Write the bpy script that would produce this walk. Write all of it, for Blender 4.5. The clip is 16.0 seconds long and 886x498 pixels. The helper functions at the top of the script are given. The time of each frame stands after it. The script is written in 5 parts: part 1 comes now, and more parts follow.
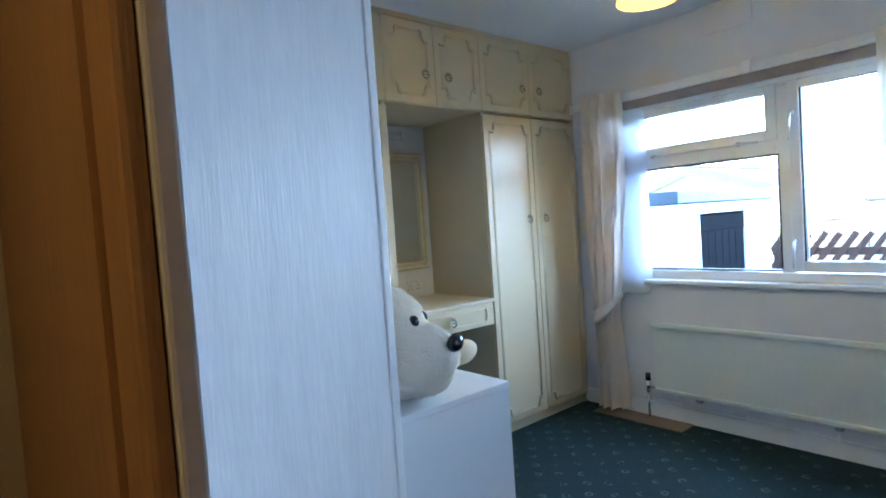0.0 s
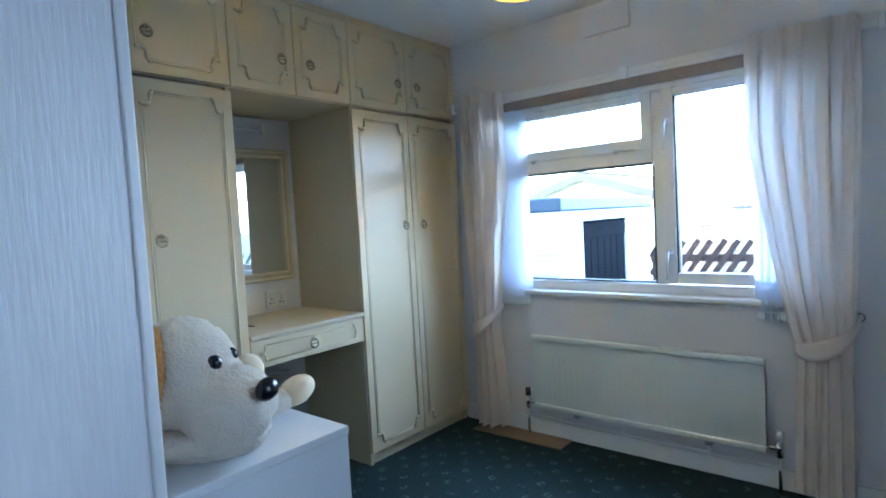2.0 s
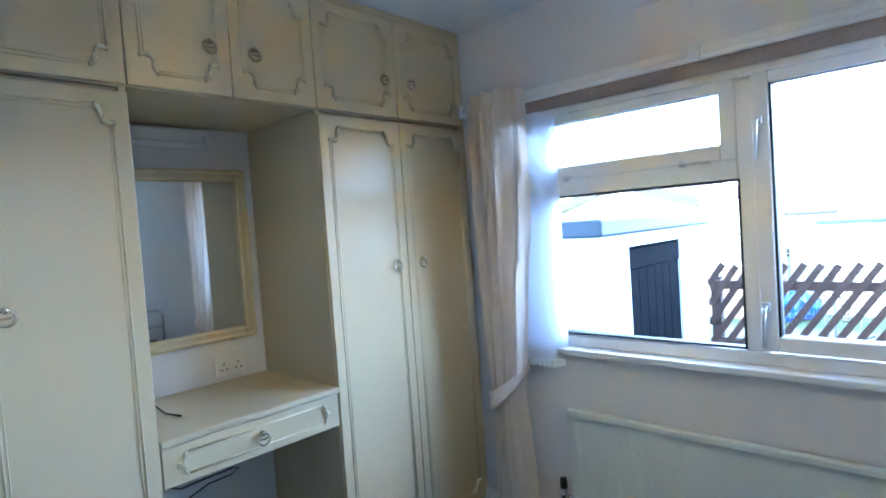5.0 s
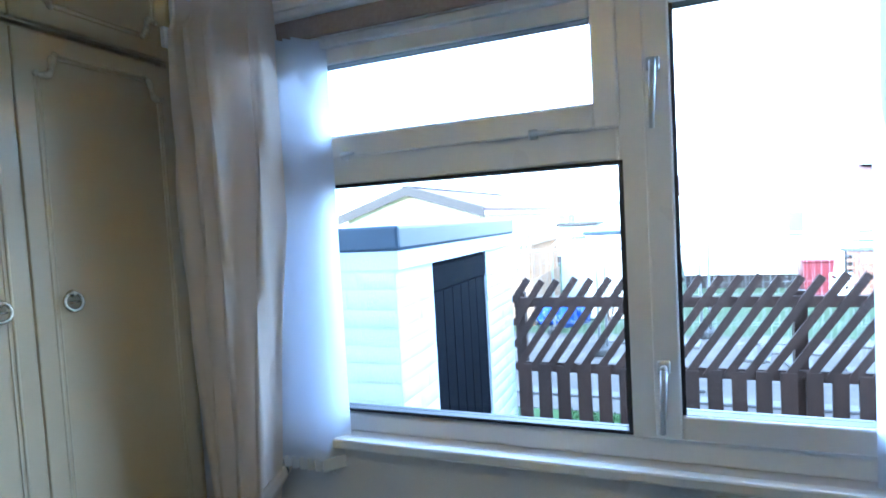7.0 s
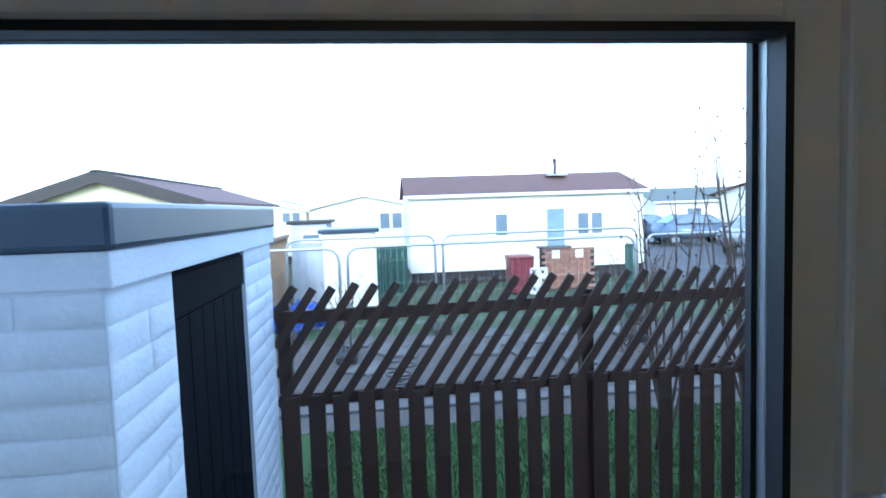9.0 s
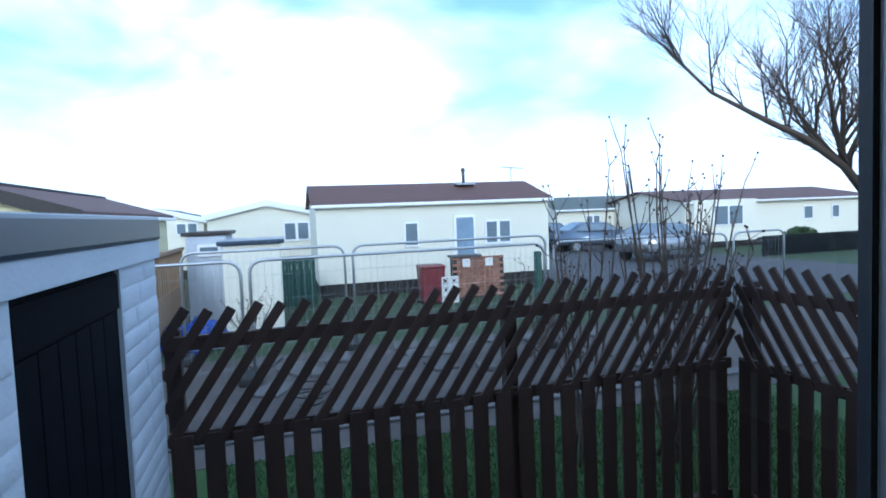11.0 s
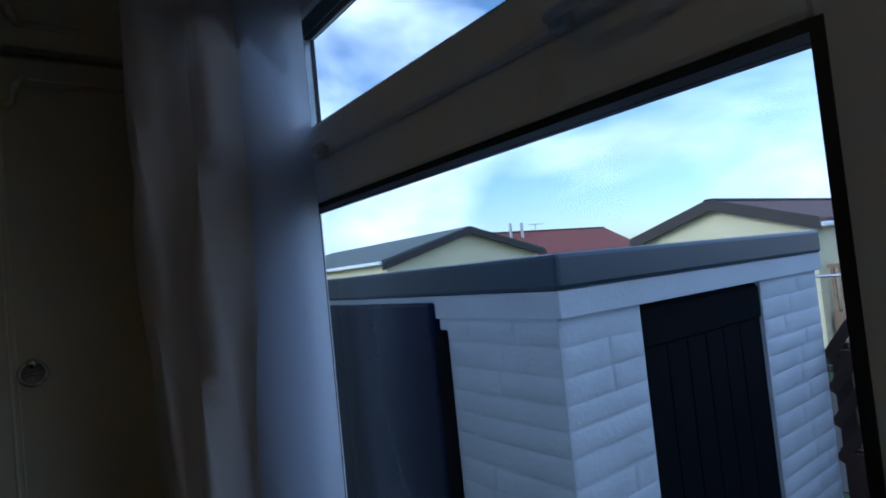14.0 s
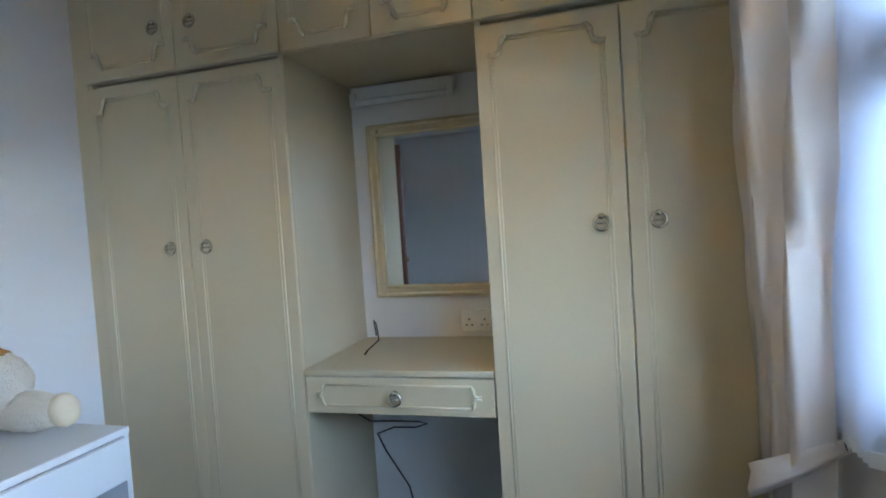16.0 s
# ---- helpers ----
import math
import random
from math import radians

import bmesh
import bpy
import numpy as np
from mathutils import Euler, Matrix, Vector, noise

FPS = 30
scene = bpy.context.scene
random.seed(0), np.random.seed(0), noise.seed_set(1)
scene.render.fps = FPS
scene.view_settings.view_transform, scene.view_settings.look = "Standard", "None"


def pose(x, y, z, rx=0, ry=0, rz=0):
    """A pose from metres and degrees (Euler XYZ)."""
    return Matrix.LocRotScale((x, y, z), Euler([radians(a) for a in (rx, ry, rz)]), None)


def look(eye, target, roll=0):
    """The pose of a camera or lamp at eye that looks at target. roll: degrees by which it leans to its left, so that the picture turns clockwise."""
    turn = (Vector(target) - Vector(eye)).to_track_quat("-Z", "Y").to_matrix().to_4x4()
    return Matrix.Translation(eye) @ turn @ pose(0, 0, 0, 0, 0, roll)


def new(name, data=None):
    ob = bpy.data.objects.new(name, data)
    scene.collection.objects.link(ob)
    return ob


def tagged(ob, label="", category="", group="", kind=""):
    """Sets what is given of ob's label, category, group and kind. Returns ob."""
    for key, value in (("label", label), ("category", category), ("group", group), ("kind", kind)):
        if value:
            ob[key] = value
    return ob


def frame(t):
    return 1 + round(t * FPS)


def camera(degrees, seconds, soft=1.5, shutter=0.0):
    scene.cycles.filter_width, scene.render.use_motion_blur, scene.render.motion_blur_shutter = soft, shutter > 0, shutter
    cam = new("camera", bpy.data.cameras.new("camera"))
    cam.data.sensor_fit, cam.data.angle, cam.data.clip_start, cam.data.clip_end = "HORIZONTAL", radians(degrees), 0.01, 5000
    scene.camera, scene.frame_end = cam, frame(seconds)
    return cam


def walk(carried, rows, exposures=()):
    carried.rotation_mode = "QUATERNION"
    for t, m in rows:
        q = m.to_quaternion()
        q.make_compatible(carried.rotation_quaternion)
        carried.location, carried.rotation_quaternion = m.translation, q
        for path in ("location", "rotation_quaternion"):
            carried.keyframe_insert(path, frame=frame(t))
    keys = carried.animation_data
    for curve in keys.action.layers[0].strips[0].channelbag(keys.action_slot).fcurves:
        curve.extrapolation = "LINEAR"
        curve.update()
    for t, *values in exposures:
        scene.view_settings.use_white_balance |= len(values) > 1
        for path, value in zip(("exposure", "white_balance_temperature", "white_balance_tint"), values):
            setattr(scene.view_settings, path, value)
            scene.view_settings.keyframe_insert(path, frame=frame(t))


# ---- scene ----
cam = camera(76.5, 16.0, 1.8, 0.0)
ROWS = [
    (0.0, 0.492, 0.554, 1.220, -40.52, -2.61, 3.95),
    (0.5, 0.549, 0.553, 1.224, -45.66, -3.04, 3.13),
    (1.0, 0.611, 0.566, 1.232, -48.41, -3.18, 3.11),
    (1.5, 0.723, 0.600, 1.236, -49.81, -3.00, 3.06),
    (2.0, 0.816, 0.630, 1.240, -50.23, -3.19, 3.17),
    (2.5, 0.958, 0.698, 1.256, -50.29, -3.32, 3.35),
    (3.0, 1.053, 0.749, 1.253, -49.49, -2.75, 3.56),
    (3.5, 1.108, 0.823, 1.311, -48.07, -2.81, 3.81),
    (3.7, 1.148, 0.824, 1.300, -46.57, -2.36, 3.88),
    (5.8, 1.712, 1.188, 1.386, -48.67, -2.21, 4.36),
    (6.0, 1.786, 1.223, 1.357, -51.39, -2.10, 3.67),
    (6.5, 2.087, 1.350, 1.346, -59.14, -2.23, 3.57),
    (7.0, 2.320, 1.490, 1.341, -68.13, -2.79, 3.22),
    (7.5, 2.533, 1.631, 1.327, -77.31, -3.23, 3.04),
    (8.0, 2.710, 1.748, 1.304, -84.71, -3.93, 3.05),
    (8.5, 2.916, 1.849, 1.308, -91.46, -4.04, 2.21),
    (9.0, 3.091, 1.933, 1.299, -96.37, -4.09, 1.93),
    (9.5, 3.272, 2.006, 1.303, -102.01, -4.17, 1.73),
    (9.7, 3.312, 2.026, 1.309, -104.54, -4.18, 1.30),
    (11.8, 3.322, 1.854, 1.287, -105.52, -3.22, 2.61),
    (12.0, 3.331, 1.834, 1.286, -101.20, -2.90, 2.73),
    (12.5, 3.280, 1.762, 1.285, -87.42, -1.94, 3.97),
    (13.0, 3.269, 1.649, 1.309, -70.49, -0.56, 5.32),
    (13.5, 3.256, 1.561, 1.314, -51.67, 1.16, 5.99),
    (14.0, 3.158, 1.455, 1.318, -36.61, 2.33, 5.76),
    (14.5, 3.050, 1.325, 1.314, -20.60, 3.25, 4.90),
    (14.7, 3.035, 1.288, 1.311, -13.70, 3.55, 4.50),
    (15.0, 3.035, 1.240, 1.305, -4.40, 3.60, 4.10),
    (15.2, 3.040, 1.205, 1.295, 0.80, 3.00, 3.95),
    (15.5, 3.055, 1.165, 1.286, 8.90, 0.90, 3.95),
    (16.0, 3.020, 1.120, 1.228, 15.95, -2.30, 3.70),
]
EXPOSURES = ((0.0, 4.55, 4700, 5), (0.5, 4.8, 4650, 4), (1.0, 4.75, 4750, 5), (2.5, 4.3, 4600, 4), (3.7, 4.4, 4650, 6), (6.0, 4.6, 4600, 6), (6.5, 4.2, 4600, 5), (7.0, 3.75, 4600, 5), (7.5, 3.35, 4550, 5), (8.0, 2.95, 4600, 6), (8.5, 2.5, 4750, 6), (9.0, 1.95, 4850, 7), (9.7, 1.5, 4900, 6), (11.8, 0.5, 4850, 9), (12.5, 0.35, 4700, 10), (14.0, 0.35, 4720, 11), (14.5, 0.25, 4800, 11), (14.7, 0.75, 4780, 10), (15.0, 2.45, 4750, 6), (15.5, 3.5, 4950, 6), (16.0, 4.0, 5100, 7))
walk(cam, [(t, pose(x, y, z, 90 + pitch, roll, yaw)) for t, x, y, z, yaw, pitch, roll in ROWS], EXPOSURES)

# ---- world, sun and lamps ----
SUN_EL, SUN_AZ = radians(24), radians(285)
world = bpy.data.worlds.new("sky")
scene.world = world
world.use_nodes = True
wn, wl = world.node_tree.nodes, world.node_tree.links
wn.clear()
w_out, w_bg, w_sky = wn.new("ShaderNodeOutputWorld"), wn.new("ShaderNodeBackground"), wn.new("ShaderNodeTexSky")
w_sky.sky_type, w_sky.sun_disc, w_sky.sun_elevation, w_sky.sun_rotation = "NISHITA", False, SUN_EL, SUN_AZ
w_bg.inputs["Strength"].default_value = 0.14
w_co, w_map, w_noise, w_ramp, w_mix = (wn.new("ShaderNodeTexCoord"), wn.new("ShaderNodeMapping"), wn.new("ShaderNodeTexNoise"),
                                       wn.new("ShaderNodeValToRGB"), wn.new("ShaderNodeMix"))
w_map.inputs["Scale"].default_value = (1.5, 1.5, 3.2)
w_map.inputs["Location"].default_value = (0.35, 0.2, 0.1)
w_noise.inputs["Scale"].default_value, w_noise.inputs["Detail"].default_value, w_noise.inputs["Roughness"].default_value = 1.9, 6.0, 0.46
w_noise.inputs["Distortion"].default_value = 0.25
w_ramp.color_ramp.elements[0].position, w_ramp.color_ramp.elements[1].position = 0.40, 0.62
w_mix.data_type = "RGBA"
w_noise2, w_ramp2 = wn.new("ShaderNodeTexNoise"), wn.new("ShaderNodeValToRGB")
w_noise2.inputs["Scale"].default_value, w_noise2.inputs["Detail"].default_value = 4.6, 7.0
w_ramp2.color_ramp.elements[0].position, w_ramp2.color_ramp.elements[1].position = 0.35, 0.68
w_ramp2.color_ramp.elements[0].color, w_ramp2.color_ramp.elements[1].color = (5.8, 6.1, 7.0, 1), (8.6, 8.9, 9.4, 1)
wl.new(w_co.outputs["Generated"], w_map.inputs["Vector"])
wl.new(w_map.outputs["Vector"], w_noise.inputs["Vector"])
wl.new(w_map.outputs["Vector"], w_noise2.inputs["Vector"])
wl.new(w_noise2.outputs["Fac"], w_ramp2.inputs["Fac"])
wl.new(w_noise.outputs["Fac"], w_ramp.inputs["Fac"])
wl.new(w_ramp.outputs["Color"], w_mix.inputs["Factor"])
wl.new(w_sky.outputs["Color"], w_mix.inputs["A"])
wl.new(w_ramp2.outputs["Color"], w_mix.inputs["B"])
wl.new(w_mix.outputs["Result"], w_bg.inputs["Color"])
wl.new(w_bg.outputs["Background"], w_out.inputs["Surface"])

sun = new("sun", bpy.data.lights.new("sun", "SUN"))
sun.data.energy, sun.data.angle, sun.data.color = 0.6, radians(12), (1.0, 0.93, 0.82)
sun.matrix_world = look((0, 0, 30), Vector((0, 0, 30)) - Vector((math.sin(SUN_AZ) * math.cos(SUN_EL), math.cos(SUN_AZ) * math.cos(SUN_EL), math.sin(SUN_EL))))

# daylight of the window's own opening
sky_lamp = new("window_daylight", bpy.data.lights.new("window_daylight", "AREA"))
sky_lamp.data.shape, sky_lamp.data.size, sky_lamp.data.size_y, sky_lamp.data.energy = "RECTANGLE", 1.5, 0.95, 0.28
sky_lamp.data.color = (0.80, 0.90, 1.0)
sky_lamp.matrix_world = look((3.72, 1.72, 1.36), (1.6, 1.6, 0.0))
sky_lamp.data.spread = radians(112)

# added fill lamp, unseen, aimed at the papered wall; no known south window
south_fill = new("south_fill_light", bpy.data.lights.new("south_fill_light", "AREA"))
south_fill.data.shape, south_fill.data.size, south_fill.data.size_y, south_fill.data.energy = "RECTANGLE", 0.9, 0.95, 0.13
south_fill.data.color = (0.86, 0.93, 1.0)
south_fill.matrix_world = look((2.44, -0.80, 1.36), (0.85, 1.58, 1.15))
south_fill.data.spread = radians(58)
bulb = new("pendant_bulb_light", bpy.data.lights.new("pendant_bulb_light", "POINT"))
bulb.data.energy, bulb.data.color, bulb.data.shadow_soft_size = 0.085, (1.0, 0.60, 0.22), 0.04
bulb.location = (2.55, 1.665, 2.08)
hall = new("hall_lamp_light", bpy.data.lights.new("hall_lamp_light", "POINT"))
hall.data.energy, hall.data.color, hall.data.shadow_soft_size = 0.30, (1.0, 0.55, 0.16), 0.08
hall.location = (-0.35, 0.75, 1.95)


# ---- materials ----
def material(name, colour, rough=0.6, metal=0.0, vary=0.12, scale=6.0, bump=0.0, fine=120.0, stretch=(1, 1, 1), dark=None, coat=0.0, per_object=0.0):
    """A painted, woven or metal surface with large mottling and fine relief."""
    m = bpy.data.materials.new(name)
    m.use_nodes = True
    n, l = m.node_tree.nodes, m.node_tree.links
    b = n["Principled BSDF"]
    co, mp, big, small = n.new("ShaderNodeTexCoord"), n.new("ShaderNodeMapping"), n.new("ShaderNodeTexNoise"), n.new("ShaderNodeTexNoise")
    geo = n.new("ShaderNodeNewGeometry")
    mp.inputs["Scale"].default_value = stretch
    l.new(geo.outputs["Position"], mp.inputs["Vector"])
    big.inputs["Scale"].default_value, big.inputs["Detail"].default_value = scale, 4.0
    small.inputs["Scale"].default_value, small.inputs["Detail"].default_value = fine, 3.0
    for t in (big, small):
        l.new(mp.outputs["Vector"], t.inputs["Vector"])
    add = n.new("ShaderNodeMath")
    add.operation = "MULTIPLY_ADD"
    add.inputs[1].default_value = 0.45
    l.new(small.outputs["Fac"], add.inputs[0])
    sc = n.new("ShaderNodeMath")
    sc.operation = "MULTIPLY"
    sc.inputs[1].default_value = 0.55
    l.new(big.outputs["Fac"], sc.inputs[0])
    l.new(sc.outputs[0], add.inputs[2])
    ramp = n.new("ShaderNodeValToRGB")
    ramp.color_ramp.elements[0].position, ramp.color_ramp.elements[1].position = 0.3, 0.7
    lo = dark if dark else tuple(c * (1 - vary) for c in colour)
    hi = tuple(min(1, c * (1 + vary * 0.6)) for c in colour)
    ramp.color_ramp.elements[0].color, ramp.color_ramp.elements[1].color = (*lo, 1), (*hi, 1)
    l.new(add.outputs[0], ramp.inputs["Fac"])
    top = ramp.outputs["Color"]
    if per_object:
        info, hsv, rng = n.new("ShaderNodeObjectInfo"), n.new("ShaderNodeHueSaturation"), n.new("ShaderNodeMapRange")
        rng.inputs["To Min"].default_value, rng.inputs["To Max"].default_value = 1 - per_object, 1 + per_object
        l.new(info.outputs["Random"], rng.inputs["Value"])
        l.new(rng.outputs["Result"], hsv.inputs["Value"])
        l.new(top, hsv.inputs["Color"])
        top = hsv.outputs["Color"]
    l.new(top, b.inputs["Base Color"])
    rr = n.new("ShaderNodeMapRange")
    rr.inputs["To Min"].default_value, rr.inputs["To Max"].default_value = max(0.02, rough - 0.025), min(1, rough + 0.025)
    l.new(big.outputs["Fac"], rr.inputs["Value"])
    l.new(rr.outputs["Result"], b.inputs["Roughness"])
    b.inputs["Metallic"].default_value = metal
    b.inputs["Coat Weight"].default_value = coat
    if bump:
        bp = n.new("ShaderNodeBump")
        bp.inputs["Strength"].default_value, bp.inputs["Distance"].default_value = min(1, bump), 0.004
        l.new(small.outputs["Fac"], bp.inputs["Height"])
        l.new(bp.outputs["Normal"], b.inputs["Normal"])
    return m


def glass(name, colour=(1, 1, 1), rough=0.0):
    """Clear pane: see-through, with a reflection that grows towards grazing angles."""
    m = bpy.data.materials.new(name)
    m.use_nodes = True
    n, l = m.node_tree.nodes, m.node_tree.links
    n.clear()
    o, t, g, mx, lw = n.new("ShaderNodeOutputMaterial"), n.new("ShaderNodeBsdfTransparent"), n.new("ShaderNodeBsdfGlossy"), n.new("ShaderNodeMixShader"), n.new("ShaderNodeLayerWeight")
    pw, ml = n.new("ShaderNodeMath"), n.new("ShaderNodeMath")
    pw.operation, ml.operation = "POWER", "MULTIPLY_ADD"
    pw.inputs[1].default_value, ml.inputs[1].default_value, ml.inputs[2].default_value = 4.0, 0.35, 0.012
    t.inputs["Color"].default_value = (*colour, 1)
    g.inputs["Roughness"].default_value = rough
    lw.inputs["Blend"].default_value = 0.5
    l.new(lw.outputs["Facing"], pw.inputs[0])
    l.new(pw.outputs[0], ml.inputs[0])
    l.new(ml.outputs[0], mx.inputs[0])
    l.new(t.outputs[0], mx.inputs[1])
    l.new(g.outputs[0], mx.inputs[2])
    l.new(mx.outputs[0], o.inputs["Surface"])
    return m


def cloth(name, colour, through_amount, rough=0.9, bump=0.25, fine=500):
    m = material(name, colour, rough, vary=0.06, scale=9, bump=bump, fine=fine)
    n, l = m.node_tree.nodes, m.node_tree.links
    b, o = n["Principled BSDF"], n["Material Output"]
    tr, mx = n.new("ShaderNodeBsdfTranslucent"), n.new("ShaderNodeMixShader")
    tr.inputs["Color"].default_value = (*colour, 1)
    mx.inputs[0].default_value = through_amount
    l.new(b.outputs[0], mx.inputs[1])
    l.new(tr.outputs[0], mx.inputs[2])
    l.new(mx.outputs[0], o.inputs["Surface"])
    return m


def glow(name, colour, strength):
    m = bpy.data.materials.new(name)
    m.use_nodes = True
    b = m.node_tree.nodes["Principled BSDF"]
    b.inputs["Base Color"].default_value = (*colour, 1)
    b.inputs["Emission Color"].default_value, b.inputs["Emission Strength"].default_value = (*colour, 1), strength
    return m


M_PAPER = material("woven_wallpaper", (0.88, 0.88, 0.90), 0.36, vary=0.08, scale=22, bump=0.2, fine=150, stretch=(1, 1, 0.09))
M_WALL = material("painted_wallpaper", (0.76, 0.75, 0.77), 0.8, vary=0.05, scale=3, bump=0.35, fine=260)
M_CEIL = material("ceiling_paint", (0.78, 0.78, 0.80), 0.9, vary=0.05, scale=2, bump=0.3, fine=180)
M_TRIM = material("white_gloss_paint", (0.82, 0.82, 0.82), 0.35, vary=0.05, scale=5, bump=0.06, fine=60)
M_CREAM = material("cream_laminate", (0.60, 0.505, 0.33), 0.30, vary=0.03, scale=1.2)
M_CREAM_IN = material("cream_board", (0.55, 0.465, 0.31), 0.38, vary=0.05, scale=4, bump=0.08, fine=200)
M_BEAD = material("cream_gloss_bead", (0.68, 0.60, 0.42), 0.18, vary=0.04, scale=10)
M_GOLD = material("brushed_gilt_moulding", (0.80, 0.71, 0.50), 0.35, metal=0.35, vary=0.2, scale=30, bump=0.2, fine=300)
M_SCROLL = material("antiqued_gilt_casting", (0.80, 0.72, 0.52), 0.24, metal=0.2, vary=0.25, scale=60, bump=0.3, fine=220)
M_BRASS = material("polished_brass", (0.85, 0.60, 0.18), 0.14, metal=1.0, vary=0.1, scale=20)
M_CHROME = material("chrome", (0.78, 0.79, 0.80), 0.12, metal=1.0, vary=0.05, scale=20)
M_SILVER = material("silvered_ring", (0.56, 0.50, 0.38), 0.25, metal=1.0, vary=0.2, scale=60)
M_UPVC = material("white_upvc", (0.84, 0.85, 0.87), 0.28, vary=0.03, scale=4)
M_GASKET = material("black_rubber_gasket", (0.012, 0.014, 0.02), 0.5, vary=0.3, scale=20)
M_GLASS = glass("window_glass", (0.97, 0.99, 0.98))
M_RAD = material("radiator_enamel", (0.76, 0.78, 0.74), 0.32, vary=0.03, scale=3)
M_CURTAIN = cloth("cream_curtain_cotton", (0.88, 0.80, 0.73), 0.36)
M_BLIND = cloth("sheer_blind_fabric", (0.80, 0.83, 0.90), 0.60)
M_MAHOG = material("mahogany_veneer", (0.16, 0.060, 0.038), 0.38, vary=0.35, scale=10, bump=0.15, fine=60, stretch=(9, 9, 0.35))
M_WHITE = material("white_melamine", (0.68, 0.69, 0.71), 0.4, vary=0.02, scale=4)
M_DOG = cloth("cream_plush_fur", (0.80, 0.74, 0.64), 0.25, 0.95, 0.9, 170)
M_DOG.node_tree.nodes["Bump"].inputs["Distance"].default_value = 0.009
M_DOG.node_tree.nodes["Principled BSDF"].inputs["Sheen Weight"].default_value = 0.4
M_DOG_BROWN = material("tan_plush_fur", (0.42, 0.21, 0.05), 0.95, vary=0.3, scale=25, bump=1.0, fine=190)
M_PAW = material("beige_velour", (0.72, 0.62, 0.46), 0.9, vary=0.08, scale=20, bump=0.4, fine=400)
M_BLACK = material("black_plastic", (0.008, 0.009, 0.014), 0.18, vary=0.1, scale=20)
M_WOODRAW = material("bare_softwood", (0.25, 0.165, 0.10), 0.7, vary=0.25, scale=12, bump=0.3, fine=80, stretch=(3, 0.4, 3))
M_FENCE = material("brown_stained_timber", (0.034, 0.015, 0.008), 0.7, vary=0.4, scale=9, bump=0.5, fine=70, stretch=(3, 3, 0.6), per_object=0.18)
M_SHEDWALL = material("white_masonry_paint", (0.56, 0.60, 0.66), 0.85, vary=0.1, scale=5, bump=0.6, fine=70)
M_FASCIA = material("grey_gloss_fascia", (0.030, 0.050, 0.080), 0.34, vary=0.2, scale=5, bump=0.08, fine=40)
M_SHEDDOOR = material("black_gloss_door_paint", (0.004, 0.005, 0.008), 0.85, vary=0.3, scale=6, bump=0.4, fine=40, stretch=(3, 3, 0.5))
M_NAVY = material("navy_plastic_panel", (0.004, 0.010, 0.040), 0.26, vary=0.08, scale=3)
M_GRASS = material("lawn", (0.026, 0.048, 0.013), 0.95, vary=0.4, scale=3, bump=1.0, fine=60, dark=(0.02, 0.036, 0.012))
M_LAWN = material("bright_lawn", (0.026, 0.064, 0.008), 0.95, vary=0.4, scale=4, bump=1.0, fine=80)
M_ASPH = material("asphalt", (0.055, 0.055, 0.06), 0.9, vary=0.25, scale=1.2, bump=0.7, fine=60)
M_PAVE = material("concrete_slab", (0.095, 0.092, 0.09), 0.9, vary=0.3, scale=3, bump=0.6, fine=40, per_object=0.15)
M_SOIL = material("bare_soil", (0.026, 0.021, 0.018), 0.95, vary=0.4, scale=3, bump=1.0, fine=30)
M_EARTH = material("trodden_grey_earth", (0.075, 0.066, 0.060), 0.95, vary=0.45, scale=2.2, bump=1.0, fine=26)
M_HWHITE = material("white_park_home_cladding", (0.76, 0.73, 0.61), 0.7, vary=0.06, scale=1.5, bump=0.4, fine=20)
M_HYEL = material("pale_yellow_render", (0.78, 0.72, 0.46), 0.75, vary=0.07, scale=1.5, bump=0.5, fine=30)
M_ROOF = material("red_brown_roof_sheet", (0.115, 0.058, 0.048), 0.75, vary=0.25, scale=3, bump=0.5, fine=20)
M_ROOFG = material("grey_green_roof_sheet", (0.11, 0.13, 0.12), 0.75, vary=0.2, scale=3, bump=0.5, fine=20)
M_ROOFR = material("red_tile_roof", (0.24, 0.065, 0.045), 0.75, vary=0.25, scale=3, bump=0.5, fine=20)
M_BARGE = material("dark_brown_bargeboard", (0.035, 0.028, 0.025), 0.6, vary=0.2, scale=5)
M_PANE = material("curtained_house_window", (0.17, 0.21, 0.25), 0.10, vary=0.3, scale=2)
M_PANEB = material("blue_net_curtain_pane", (0.22, 0.30, 0.40), 0.3, vary=0.35, scale=9, stretch=(1, 1, 0.5))
M_HANDLE = material("satin_silver_fastener", (0.62, 0.64, 0.67), 0.35, metal=0.6, vary=0.06, scale=20)
M_GALV = material("galvanised_steel", (0.42, 0.44, 0.46), 0.4, metal=0.8, vary=0.15, scale=10)
M_BRICK = material("red_brick", (0.30, 0.15, 0.095), 0.85, vary=0.3, scale=8, bump=0.5, fine=50, per_object=0.2)
M_BLOCK = material("white_screen_block", (0.72, 0.71, 0.68), 0.8, vary=0.08, scale=6)
M_BIN = material("maroon_plastic_bin", (0.15, 0.018, 0.025), 0.4, vary=0.15, scale=5)
M_BARK = material("grey_brown_bark", (0.085, 0.062, 0.048), 0.9, vary=0.35, scale=20, bump=0.6, fine=60)
M_BLUE = material("blue_polythene", (0.015, 0.05, 0.30), 0.3, vary=0.3, scale=14, bump=0.5, fine=30)
M_PURPLE = material("purple_compost_sack", (0.07, 0.012, 0.13), 0.3, vary=0.3, scale=14, bump=0.5, fine=30)
